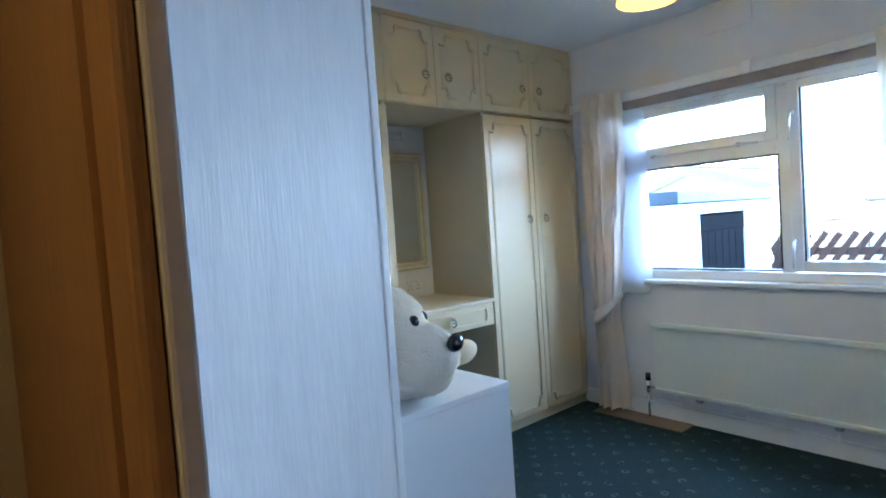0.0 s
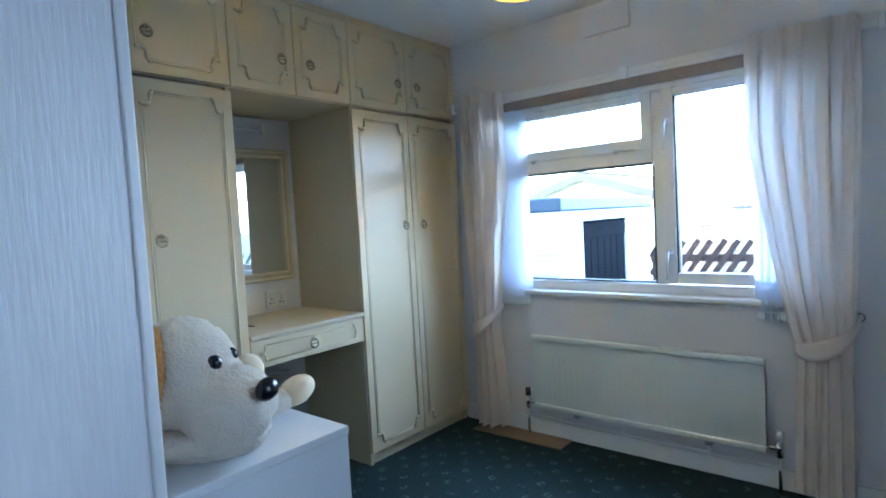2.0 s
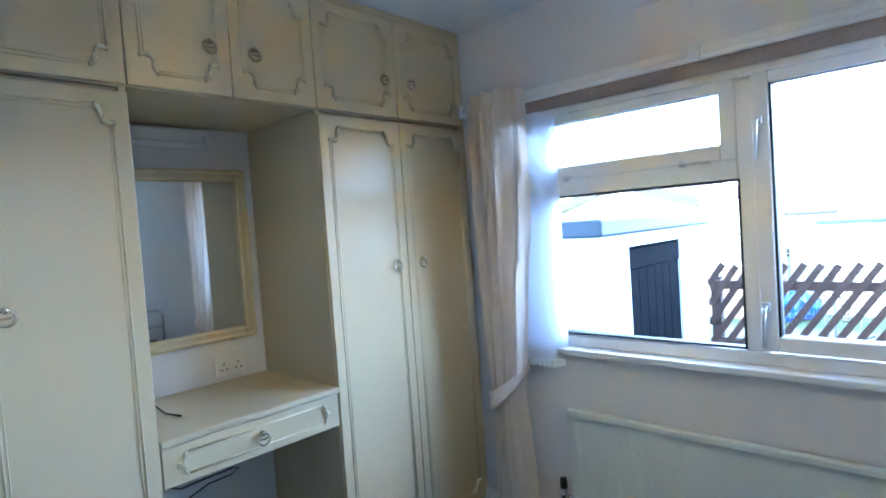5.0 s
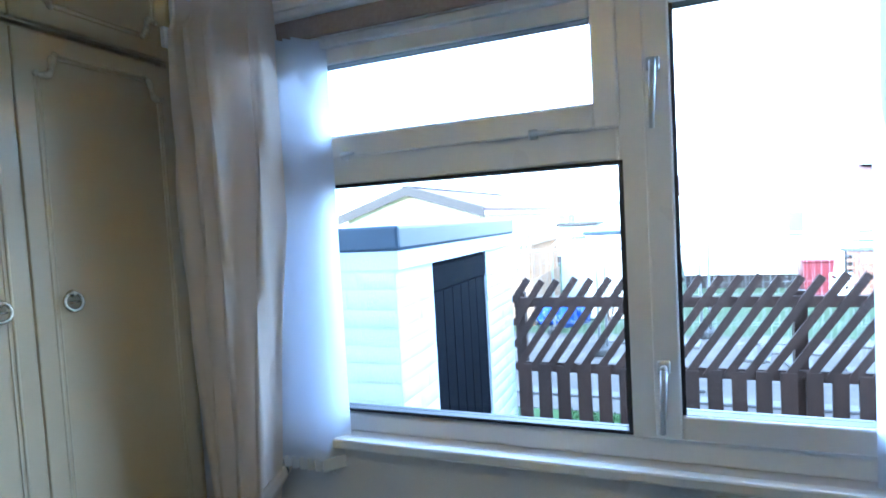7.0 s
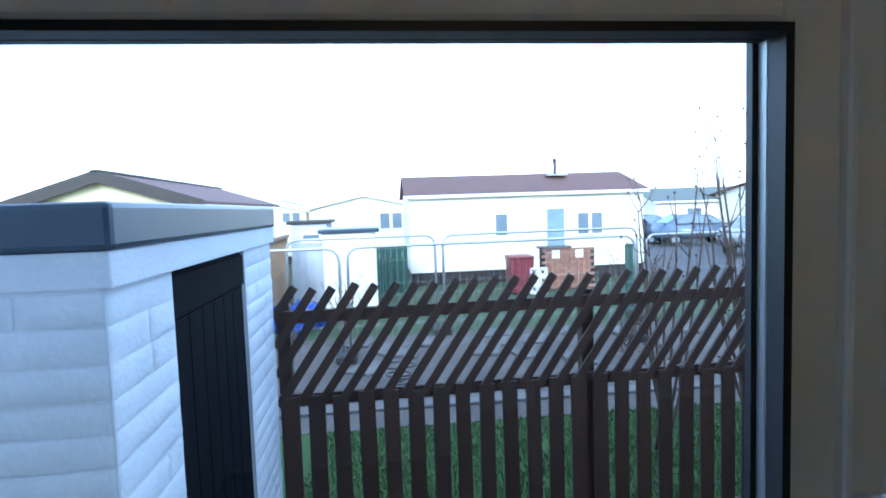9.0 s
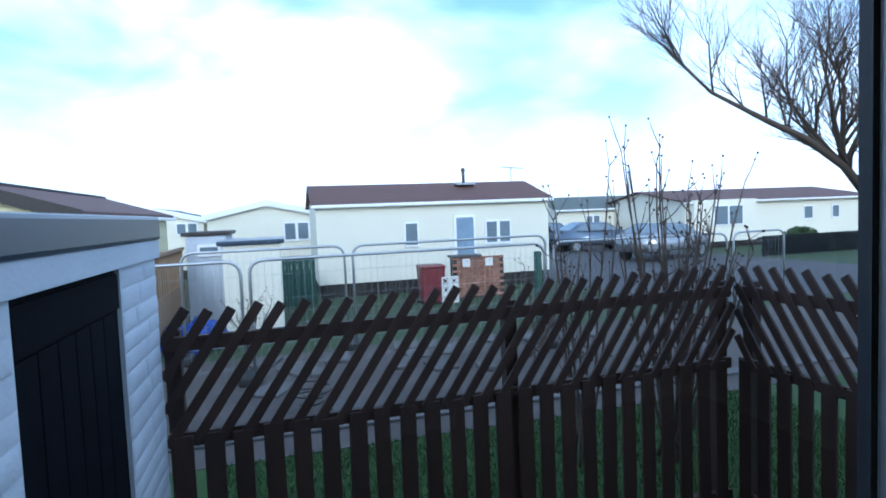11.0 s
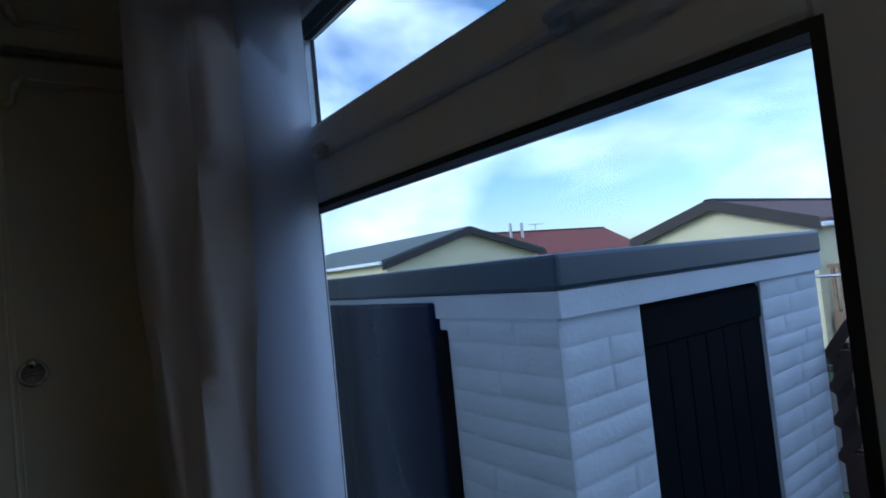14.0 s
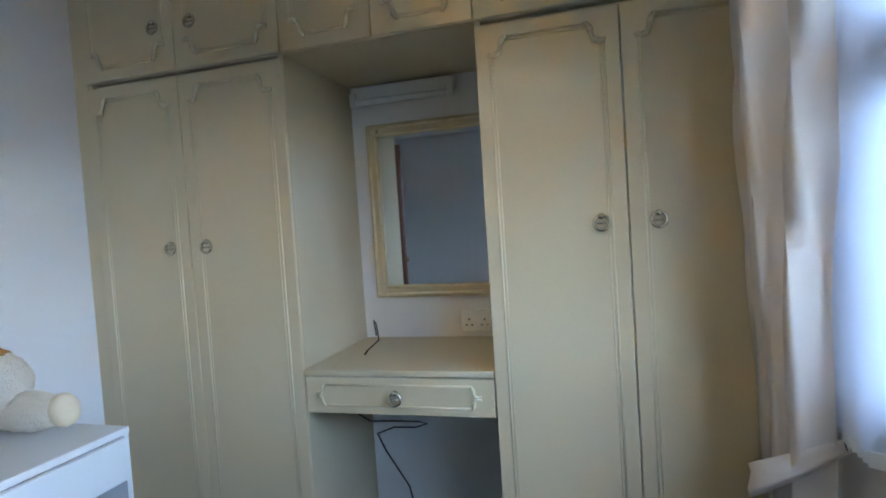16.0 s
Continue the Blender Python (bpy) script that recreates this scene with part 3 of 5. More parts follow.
def make_curtain(name_group, y_lo, y_hi, tie_lo, tie_hi, tie_z, folds, seed, low, deep):
    rnd = random.Random(seed)
    c = thing("curtain", (3.462, (y_lo + y_hi) / 2, 0.06), "cream cotton curtain with pencil pleats, tied back", "curtain", "pair of curtains")
    bm = bmesh.new()
    nz, nu = 46, folds * 10
    ph = [rnd.uniform(-0.5, 0.5) for _ in range(folds + 1)]
    rows = []
    for i in range(nz + 1):
        z = 0.045 + (1.90 - 0.045) * i / nz
        if z >= tie_z:
            s = min(1, (z - tie_z) / 0.85) ** 0.75
        else:
            s = min(1, (tie_z - z) / 0.55) ** 0.7 * low
        lo, hi = tie_lo + (y_lo - tie_lo) * s, tie_hi + (y_hi - tie_hi) * s
        amp = deep * (0.45 + 0.55 * s)
        if z > 1.83:
            amp *= 0.55
        row = []
        for k in range(nu + 1):
            u = k / nu
            w = u * folds * 2 * math.pi + ph[int(u * folds)] * 0.5 + 0.5 * math.sin(z * 2.3 + seed)
            x = 3.43 - deep + (0.03 + deep) * abs(2 * u - 1) ** 5 - amp * (1 - abs(2 * u - 1) ** 6) * math.sin(w) - 0.35 * amp * math.sin(2.7 * w + z * 3)
            if z > 1.83:
                x -= 0.013 * abs(math.sin(w * 1.5)) - 0.004
            row.append(bm.verts.new((x, lo + (hi - lo) * u + 0.006 * math.cos(w), z + (0.010 * abs(math.sin(w * 1.5)) if z > 1.86 else 0))))
        rows.append(row)
    for a, b in zip(rows, rows[1:]):
        for k in range(nu):
            bm.faces.new((a[k], a[k + 1], b[k + 1], b[k]))
    part("drape", bm, M_CURTAIN, c, "", True)
    bm = bmesh.new()
    rows = []
    n = 26
    for i in range(n + 1):
        a = i / n * math.pi
        y = (tie_lo + tie_hi) / 2 - math.cos(a) * ((tie_hi - tie_lo) / 2 + 0.016)
        x = 3.495 - math.sin(a) * (0.075 + 2.0 * deep)
        drop = -0.06 * math.sin(a) + 0.14 * (1 - i / n)
        rows.append([bm.verts.new((x - 0.004 * math.sin(k * 1.6), y, tie_z + drop + (k - 2) * (0.007 + 0.013 * math.sin(a)))) for k in range(5)])
    for a, b in zip(rows, rows[1:]):
        for k in range(4):
            bm.faces.new((a[k], b[k], b[k + 1], a[k + 1]))
    t = part("tieback", bm, M_CURTAIN, c, "cream fabric tieback", True)
    mod = t.modifiers.new("thick", "SOLIDIFY")
    mod.thickness = 0.003
    yh = tie_lo - 0.005 if name_group == "left" else tie_lo - 0.012
    bm = bmesh.new()
    tube(bm, [(3.511, yh, tie_z + 0.12), (3.482, yh, tie_z + 0.12), (3.474, yh, tie_z + 0.135), (3.48, yh, tie_z + 0.15)], 0.004)
    ring(bm, (3.47, yh, tie_z + 0.13), Matrix.Rotation(radians(75), 3, "Y"), 0.017, 0.0035, 20, 8)
    part("hook", bm, M_CHROME, c, "chrome tieback hook with a ring", True)


make_curtain("left", 2.35, 2.61, 2.44, 2.57, 0.60, 4, 3, 0.5, 0.055)
make_curtain("right", 0.765, 1.155, 0.80, 0.985, 0.64, 5, 8, 0.12, 0.024)


# ---- radiator ----
def make_radiator():
    r = thing("radiator", (3.462, 1.68, 0.15), "white steel panel radiator on the wall under the window", "radiator")
    y0, y1, z0, z1 = 1.114, 2.239, 0.165, 0.572
    bm = bmesh.new()
    n = 34
    prof = []
    for i in range(n * 6 + 1):
        u = i / (n * 6)
        prof.append((3.464 - 0.0016 * max(0.0, math.cos(u * n * 2 * math.pi)) ** 0.4 if 0.02 < u < 0.98 else 3.464, y0 + (y1 - y0) * u))
    zs = (z0 + 0.004, z0 + 0.03, z0 + 0.05, z1 - 0.055, z1 - 0.035, z1 - 0.004)
    rows = []
    for j, z in enumerate(zs):
        k = 1.0 if j in (2, 3) else 0.0
        rows.append([bm.verts.new((3.464 + (x - 3.464) * k, y, z)) for x, y in prof])
    for a, b in zip(rows, rows[1:]):
        for i in range(len(prof) - 1):
            bm.faces.new((a[i], a[i + 1], b[i + 1], b[i]))
    part("panel", bm, M_RAD, r, "", True)
    part("back", block(3.4645, 3.476, y0, y1, z0, z1 - 0.01, 0.004), M_RAD, r)
    part("top_seam", block(3.446, 3.478, y0 - 0.004, y1 + 0.004, z1 - 0.026, z1, 0.006), M_RAD, r)
    part("bottom_seam", block(3.452, 3.476, y0, y1, z0, z0 + 0.026, 0.006), M_RAD, r)
    for y in (1.35, 2.0):
        part("bracket", block(3.476, 3.511, y - 0.015, y + 0.015, 0.14, 0.5), M_GALV, r)
    for y, s in ((y0, -1), (y1, 1)):
        bm = bmesh.new()
        rod(bm, (3.47, y, 0.19), (3.47, y + s * 0.05, 0.19), 0.010)
        rod(bm, (3.47, y + s * 0.05, 0.155), (3.47, y + s * 0.05, 0.225), 0.016)
        rod(bm, (3.47, y + s * 0.05, 0.0), (3.47, y + s * 0.05, 0.16), 0.008)
        v = part("valve", bm, M_CHROME, r, "chrome radiator valve with copper tail", True)
        bm = bmesh.new()
        rod(bm, (3.47, y + s * 0.05, 0.225), (3.47, y + s * 0.05, 0.265), 0.017, 0.014, 14)
        part("cap", bm, M_TRIM if s < 0 else M_BLACK, v, "", True)


make_radiator()


# ---- fitted wardrobes ----
def ring_pull(parent, x, y, z):
    bm = bmesh.new()
    ball(bm, (x, y - 0.012, z + 0.018), 0.009, 12)
    rod(bm, (x, y, z + 0.018), (x, y - 0.012, z + 0.018), 0.006)
    ring(bm, (x, y - 0.015, z), Matrix.Rotation(radians(82), 3, "X"), 0.020, 0.0042, 22, 8)
    rod(bm, (x - 0.012, y - 0.016, z - 0.001), (x + 0.012, y - 0.016, z - 0.001), 0.003)
    part("ring_pull", bm, M_SILVER, parent, "silvered drop ring pull", True)


def scroll(bm, x, y, z, sx, sz, s=1.0):
    """A small carved acanthus bracket in the corner of a moulding."""
    pts, rr = [], []
    for i in range(15):
        u = i / 14
        a = u * math.pi * 0.5
        wob = 0.005 * math.sin(u * 2 * math.pi)
        pts.append((x + sx * s * (0.044 * math.sin(a) + wob), y - 0.004 - 0.004 * math.sin(u * math.pi), z + sz * s * (0.048 * math.cos(a) + wob)))
        rr.append(s * (0.0035 + 0.0055 * abs(math.sin(u * math.pi * 2.0))))
    tube(bm, pts, rr, 8)
    for i in (0, 7, 14):
        ball(bm, pts[i], s * 0.007, 8)


def panel_door(parent, name, x0, x1, z0, z1, y, handle_x, handle_z, label=""):
    g = 0.0015
    d = part(name, block(x0 + g, x1 - g, y, y + 0.018, z0 + g, z1 - g, 0.003), M_CREAM, parent, label)
    i = 0.043
    a, b, c, e = x0 + i, x1 - i, z0 + i, z1 - i
    k = 0.048
    bm = bmesh.new()
    for off, r in ((0.0, 0.0034), (0.010, 0.0020)):
        tube(bm, [(a + off, y + 0.0004, c + k), (a + off, y + 0.0004, e - k)], r, 8)
        tube(bm, [(b - off, y - 0.001, c + k), (b - off, y - 0.001, e - k)], r, 8)
        tube(bm, [(a + k, y - 0.001, c + off), (b - k, y - 0.001, c + off)], r, 8)
        tube(bm, [(a + k, y - 0.001, e - off), (b - k, y - 0.001, e - off)], r, 8)
    part("moulding", bm, M_BEAD, d, "cream raised bead moulding", True)
    for sx, sz, px, pz in ((1, 1, a, c), (-1, 1, b, c), (1, -1, a, e), (-1, -1, b, e)):
        bm = bmesh.new()
        scroll(bm, px, y, pz, sx, sz)
        part("corner_scroll", bm, M_SCROLL, d, "pale gilt carved corner scroll", True)
    ring_pull(d, handle_x, y, handle_z)
    return d


def make_wardrobe(x0, xm, x1, label):
    w = thing("wardrobe", ((x0 + x1) / 2, WARD + 0.3, 0), label, "wardrobe", "fitted wardrobe run")
    part("side_panel", block(x0, x0 + 0.018, WARD, 3.335, 0.0, 1.812), M_CREAM_IN, w)
    part("side_panel", block(x1 - 0.018, x1, WARD, 3.335, 0.0, 1.812), M_CREAM_IN, w)
    part("top_panel", block(x0 + 0.018, x1 - 0.018, WARD + 0.02, 3.335, 1.795, 1.812), M_CREAM_IN, w)
    part("base_panel", block(x0 + 0.018, x1 - 0.018, WARD + 0.02, 3.335, 0.055, 0.07), M_CREAM_IN, w)
    part("plinth", block(x0 + 0.018, x1 - 0.018, WARD + 0.012, WARD + 0.03, 0.0, 0.055), M_CREAM, w)
    panel_door(w, "door", x0, xm, 0.06, 1.797, WARD - 0.016, xm - 0.073, 1.21)
    panel_door(w, "door", xm, x1, 0.06, 1.797, WARD - 0.016, xm + 0.075, 1.21)


def make_cupboard(x0, xm, x1, label):
    w = thing("overhead_cupboard", ((x0 + x1) / 2, WARD + 0.3, 1.815), label, "cupboard", "fitted overhead cupboards")
    part("base_panel", block(x0, x1, WARD + 0.002, 3.335, 1.814, 1.832), M_CREAM_IN, w)
    part("side_panel", block(x0, x0 + 0.018, WARD + 0.002, 3.335, 1.832, CEIL - 0.002), M_CREAM_IN, w)
    part("side_panel", block(x1 - 0.018, x1, WARD + 0.002, 3.335, 1.832, CEIL - 0.002), M_CREAM_IN, w)
    part("cornice", block(x0, x1, WARD - 0.012, WARD + 0.01, 2.222, CEIL - 0.001, 0.003), M_CREAM, w)
    panel_door(w, "door", x0, xm, 1.816, 2.220, WARD - 0.016, xm - 0.072, 1.962)
    panel_door(w, "door", xm, x1, 1.816, 2.220, WARD - 0.016, xm + 0.078, 1.962)


make_wardrobe(1.26, 1.655, 2.054, "cream fitted wardrobe with gilt-scrolled panel doors beside the papered wall")
make_wardrobe(2.687, 3.087, 3.494, "cream fitted wardrobe with gilt-scrolled panel doors beside the window")
make_cupboard(1.26, 1.655, 2.054, "cream overhead cupboard above the wardrobe by the papered wall")
make_cupboard(2.054, 2.37, 2.687, "cream overhead cupboard bridging the dressing alcove")
make_cupboard(2.687, 3.087, 3.494, "cream overhead cupboard above the wardrobe by the window")
structure("wardrobe_filler", block(1.192, 1.258, WARD - 0.004, WARD + 0.014, 0.0, CEIL - 0.002), M_CREAM, "cream filler strip between wardrobe and wall")
structure("wardrobe_end_filler", block(3.4945, 3.514, WARD - 0.004, WARD + 0.014, 0.087, CEIL - 0.002), M_CREAM, "cream filler strip at the window wall")


structure("alcove_back", block(2.0545, 2.6865, 3.25, 3.339, 0, 1.812), M_WALL, "pale papered wall at the back of the dressing alcove")
strip = thing("strip_light", (2.3, 3.24, 1.74), "white tubular strip light under the overhead cupboard", "strip light")
part("body", block(2.075, 2.50, 3.212, 3.249, 1.752, 1.800, 0.006), M_TRIM, strip)
bm = bmesh.new()
rod(bm, (2.10, 3.205, 1.738), (2.475, 3.205, 1.738), 0.013, n=14)
part("tube", bm, M_UPVC, strip, "unlit white glass tube", True)
for x in (2.088, 2.487):
    part("end_cap", block(x - 0.012, x + 0.012, 3.188, 3.212, 1.722, 1.775, 0.004), M_TRIM, strip)


def make_dresser():
    d = thing("dressing_table", (2.37, 3.0, 0), "cream built-in dressing table with one drawer in the alcove", "dressing table")
    part("top", block(2.056, 2.685, WARD - 0.022, 3.249, 0.772, 0.792, 0.004), M_CREAM_IN, d, "plain cream laminate top")
    part("carcass", block(2.056, 2.685, WARD + 0.01, 3.2, 0.645, 0.771), M_CREAM_IN, d)
    y = WARD - 0.012
    f = part("drawer_front", block(2.058, 2.683, y, y + 0.018, 0.648, 0.768, 0.003), M_CREAM, d)
    bm = bmesh.new()
    a, b, c, e, k = 2.10, 2.641, 0.675, 0.742, 0.03
    for off, r in ((0.0, 0.004),):
        tube(bm, [(a + k, y - 0.001, c), (b - k, y - 0.001, c)], r, 8)
        tube(bm, [(a + k, y - 0.001, e), (b - k, y - 0.001, e)], r, 8)
    part("moulding", bm, M_CREAM, f, "cream raised bead moulding", True)
    for sx, sz, px, pz in ((1, 1, a, c), (-1, 1, b, c), (1, -1, a, e), (-1, -1, b, e)):
        bm = bmesh.new()
        scroll(bm, px, y, pz, sx, sz, 0.6)
        part("corner_scroll", bm, M_SCROLL, f, "pale gilt carved corner scroll", True)
    ring_pull(f, 2.37, y, 0.703)


make_dresser()


def make_mirror():
    m = thing("wall_mirror", (2.375, 3.24, 0.95), "mirror in a cream and gold moulded frame on the alcove wall", "mirror")
    x0, x1, z0, z1 = 2.12, 2.645, 0.955, 1.65
    w = 0.05
    for a, b, c, d in ((x0, x0 + w, z0, z1), (x1 - w, x1, z0, z1), (x0 + w, x1 - w, z0, z0 + w), (x0 + w, x1 - w, z1 - w, z1)):
        f = part("frame", block(a, b, 3.222, 3.248, c, d, 0.008), M_CREAM, m)
    for i, r in ((0.014, 0.006), (0.043, 0.005)):
        pts = [(x0 + i, 3.221, z0 + i), (x1 - i, 3.221, z0 + i), (x1 - i, 3.221, z1 - i), (x0 + i, 3.221, z1 - i)]
        for p, q in zip(pts, pts[1:] + pts[:1]):
            bm = bmesh.new()
            rod(bm, p, q, r)
            part("gilt_bead", bm, M_GOLD, m, "gilt bead edging", True)
    part("glass", block(x0 + w - 0.004, x1 - w + 0.004, 3.234, 3.240, z0 + w - 0.004, z1 - w + 0.004), M_MIRROR, m, "silvered mirror glass")


make_mirror()


# ---- chest with the toy dog ----
def make_chest():
    c = thing("white_cabinet", (1.45, 2.0, 0), "plain white melamine cabinet with an open front bay", "cabinet")
    x0, x1, y0, y1, h = 1.218, 1.713, 1.728, 2.36, 0.729
    part("top", block(x0, x1 + 0.004, y0, y1, h - 0.02, h, 0.002), M_WHITE, c)
    part("side_panel", block(x0, x1, y0 + 0.001, y0 + 0.018, 0.0, h - 0.021), M_WHITE, c)
    part("side_panel", block(x0, x1, y1 - 0.018, y1 - 0.001, 0.0, h - 0.021), M_WHITE, c)
    part("back_panel", block(x0, x0 + 0.012, y0 + 0.018, y1 - 0.018, 0.0, h - 0.021), M_WHITE, c)
    part("drawer_front", block(x1 - 0.002, x1 + 0.016, y0 + 0.02, y1 - 0.02, h - 0.14, h - 0.024, 0.002), M_WHITE, c)
    part("shelf", block(x0 + 0.013, x1 - 0.02, y0 + 0.019, y1 - 0.019, 0.30, 0.318), M_WHITE, c)


make_chest()


def make_dog():
    """A plush dog lying with its head turned along the cabinet; one mesh, three fabrics."""
    rnd = random.Random(11)
    bm = bmesh.new()
    bodies = []
    def lump(c, r, turn=(0, 0, 0), slot=0, seg=56):
        c = (c[0], c[1], c[2] - 0.013)
        vs = ball(bm, c, r, seg, Euler([radians(a) for a in turn]).to_matrix().to_4x4())
        for f in {f for v in vs for f in v.link_faces}:
            f.material_index = slot
        if slot == 0:
            bodies.append((np.array(c), np.array(r), np.array(Euler([radians(a) for a in turn]).to_matrix())))
        return vs
    lump((1.36, 2.11, 0.872), (0.128, 0.225, 0.118), (0, 0, 4))
    lump((1.385, 2.22, 0.885), (0.105, 0.115, 0.100))
    lump((1.375, 1.865, 0.942), (0.118, 0.112, 0.125))
    lump((1.425, 1.765, 0.879), (0.098, 0.100, 0.083), (8, 0, 20))
    lump((1.445, 1.80, 0.802), (0.085, 0.075, 0.048))
    lump((1.40, 1.86, 0.807), (0.13, 0.12, 0.052))
    lump((1.262, 1.815, 0.942), (0.030, 0.062, 0.125), (0, 14, 10), 1)
    lump((1.27, 1.83, 1.042), (0.045, 0.05, 0.035), (0, 0, 0), 1)
    lump((1.37, 2.20, 0.958), (0.078, 0.098, 0.036), (0, 0, 0), 1)
    lump((1.58, 1.905, 0.802), (0.10, 0.042, 0.040), (0, 4, 0))
    lump((1.692, 1.905, 0.812), (0.055, 0.040, 0.036), (0, -18, 0), 3)
    lump((1.52, 1.985, 0.847), (0.09, 0.045, 0.05), (0, -20, 10))
    lump((1.612, 2.0, 0.872), (0.042, 0.036, 0.046), (0, -10, 0), 3)
    lump((1.50, 2.25, 0.812), (0.10, 0.045, 0.055), (0, 0, 15))
    lump((1.592, 2.275, 0.812), (0.040, 0.038, 0.046), (0, -10, 0), 3)
    # melt the white stuffing into one soft skin
    places = np.array([v.co for v in bm.verts])
    def depth(p, b):
        q = ((p - b[0]) @ b[2]) / b[1]
        return (np.linalg.norm(q, axis=1) - 1) * min(b[1])
    def skin(p):
        return -np.log(sum(np.exp(-150 * depth(p, b)) for b in bodies)) / 150
    inner = np.array([[-0.010 > d for d in depth(places, b)] for b in bodies]).sum(axis=0)
    white = np.array([all(f.material_index == 0 for f in v.link_faces) for v in bm.verts])
    for _ in range(5):
        f0 = skin(places)
        grad = np.stack([(skin(places + e) - f0) / 1e-4 for e in np.eye(3) * 1e-4], axis=1)
        places = np.where(white[:, None], places - grad * (f0 / np.maximum((grad ** 2).sum(axis=1), 0.2))[:, None], places)
    bm.verts.ensure_lookup_table()
    for v, p in zip(bm.verts, places):
        v.co = p
    bmesh.ops.delete(bm, geom=[v for v, w, n in zip(bm.verts, white, inner) if w and n], context="VERTS")
    bm.normal_update()
    for v in bm.verts:
        if any(f.material_index < 2 for f in v.link_faces):
            c = v.co
            v.co += v.normal * (0.003 * noise.noise(c * 22) + 0.0042 * noise.noise(c * 66) + 0.0028 * noise.noise(c * 125))
    bm.normal_update()
    base = [(f.calc_center_median(), f.normal.copy(), f.calc_area()) for f in bm.faces if f.material_index == 1]
    for c, n, area in base:
        t1 = n.orthogonal().normalized()
        t2 = n.cross(t1)
        s = math.sqrt(area) * 0.7
        p = c + t1 * rnd.uniform(-s, s) + t2 * rnd.uniform(-s, s)
        lie = Vector((rnd.uniform(-0.5, 0.5), 0.4 + rnd.uniform(-0.5, 0.5), -1.2))
        lie -= n * lie.dot(n)
        tip = p + n * rnd.uniform(0.001, 0.004) + lie * 0.014
        w = rnd.uniform(0.0014, 0.0026)
        u = (t1 * rnd.uniform(-1, 1) + t2 * rnd.uniform(-1, 1)).normalized()
        q = n.cross(u)
        vs = [bm.verts.new(p + u * w), bm.verts.new(p - u * w * 0.5 + q * w), bm.verts.new(p - u * w * 0.5 - q * w), bm.verts.new(tip)]
        for i, j, k in ((0, 1, 3), (1, 2, 3), (2, 0, 3)):
            bm.faces.new((vs[i], vs[j], vs[k])).material_index = 1
    lump((1.396, 1.766, 0.973), (0.0185, 0.0185, 0.0185), slot=2, seg=14)
    lump((1.452, 1.798, 0.975), (0.0175, 0.0175, 0.0175), slot=2, seg=14)
    lump((1.458, 1.668, 0.916), (0.032, 0.021, 0.025), (10, 0, 25), slot=2, seg=18)
    for v in bm.verts:
        v.co.z = max(v.co.z, 0.7295)
    bm.normal_update()
    ob = part("toy_dog", bm, M_DOG, None, "", True)
    for m in (M_DOG_BROWN, M_BLACK, M_PAW):
        ob.data.materials.append(m)
    tagged(ob, "cream plush toy dog with tan ears lying on the white cabinet", "soft toy")


make_dog()

# ---- ceiling lamp and vent ----
def make_lamp():
    p = thing("pendant_lamp", (2.55, 1.665, CEIL), "yellow fabric drum pendant lampshade on a white flex", "ceiling lamp")
    bm = bmesh.new()
    rod(bm, (2.55, 1.665, CEIL), (2.55, 1.665, CEIL - 0.03), 0.045, 0.035, 20)
    part("ceiling_rose", bm, M_TRIM, p, "", True)
    bm = bmesh.new()
    rod(bm, (2.55, 1.665, CEIL - 0.03), (2.55, 1.665, 2.10), 0.004)
    part("flex", bm, M_TRIM, p)
    bm = bmesh.new()
    a = [bm.verts.new((2.55 + 0.122 * math.cos(k * math.pi / 18), 1.665 + 0.122 * math.sin(k * math.pi / 18), 2.016)) for k in range(36)]
    b = [bm.verts.new((2.55 + 0.09 * math.cos(k * math.pi / 18), 1.665 + 0.09 * math.sin(k * math.pi / 18), 2.15)) for k in range(36)]
    for k in range(36):
        bm.faces.new((a[k], a[(k + 1) % 36], b[(k + 1) % 36], b[k]))
    part("shade", bm, M_SHADE, p, "yellow fabric shade", True)
    bm = bmesh.new()
    ball(bm, (2.55, 1.665, 2.08), 0.028, 14)
    o = part("bulb", bm, glow("lit_bulb", (1.0, 0.75, 0.35), 12), p, "lit warm bulb", True)
    o.visible_shadow = False


make_lamp()
vent = thing("wall_vent_cover", (3.49, 1.83, 2.09), "white square vent cover high on the window wall", "vent cover")
part("plate", block(3.503, 3.5145, 1.655, 1.895, 2.10, 2.225, 0.003), M_WALL, vent)

sock = thing("power_socket", (2.50, 3.33, 0.86), "white double power socket on the alcove wall", "socket")
part("plate", block(2.463, 2.590, 3.240, 3.2495, 0.812, 0.902, 0.003), M_TRIM, sock)
for x in (2.496, 2.557):
    part("rocker", block(x - 0.007, x + 0.007, 3.236, 3.241, 0.872, 0.888, 0.001), M_TRIM, sock)
    for dx, dz in ((0, 0.022), (-0.011, 0), (0.011, 0)):
        part("slot", block(x + dx - 0.003, x + dx + 0.003, 3.2385, 3.2405, 0.835 + dz, 0.841 + dz), M_BLACK, sock)

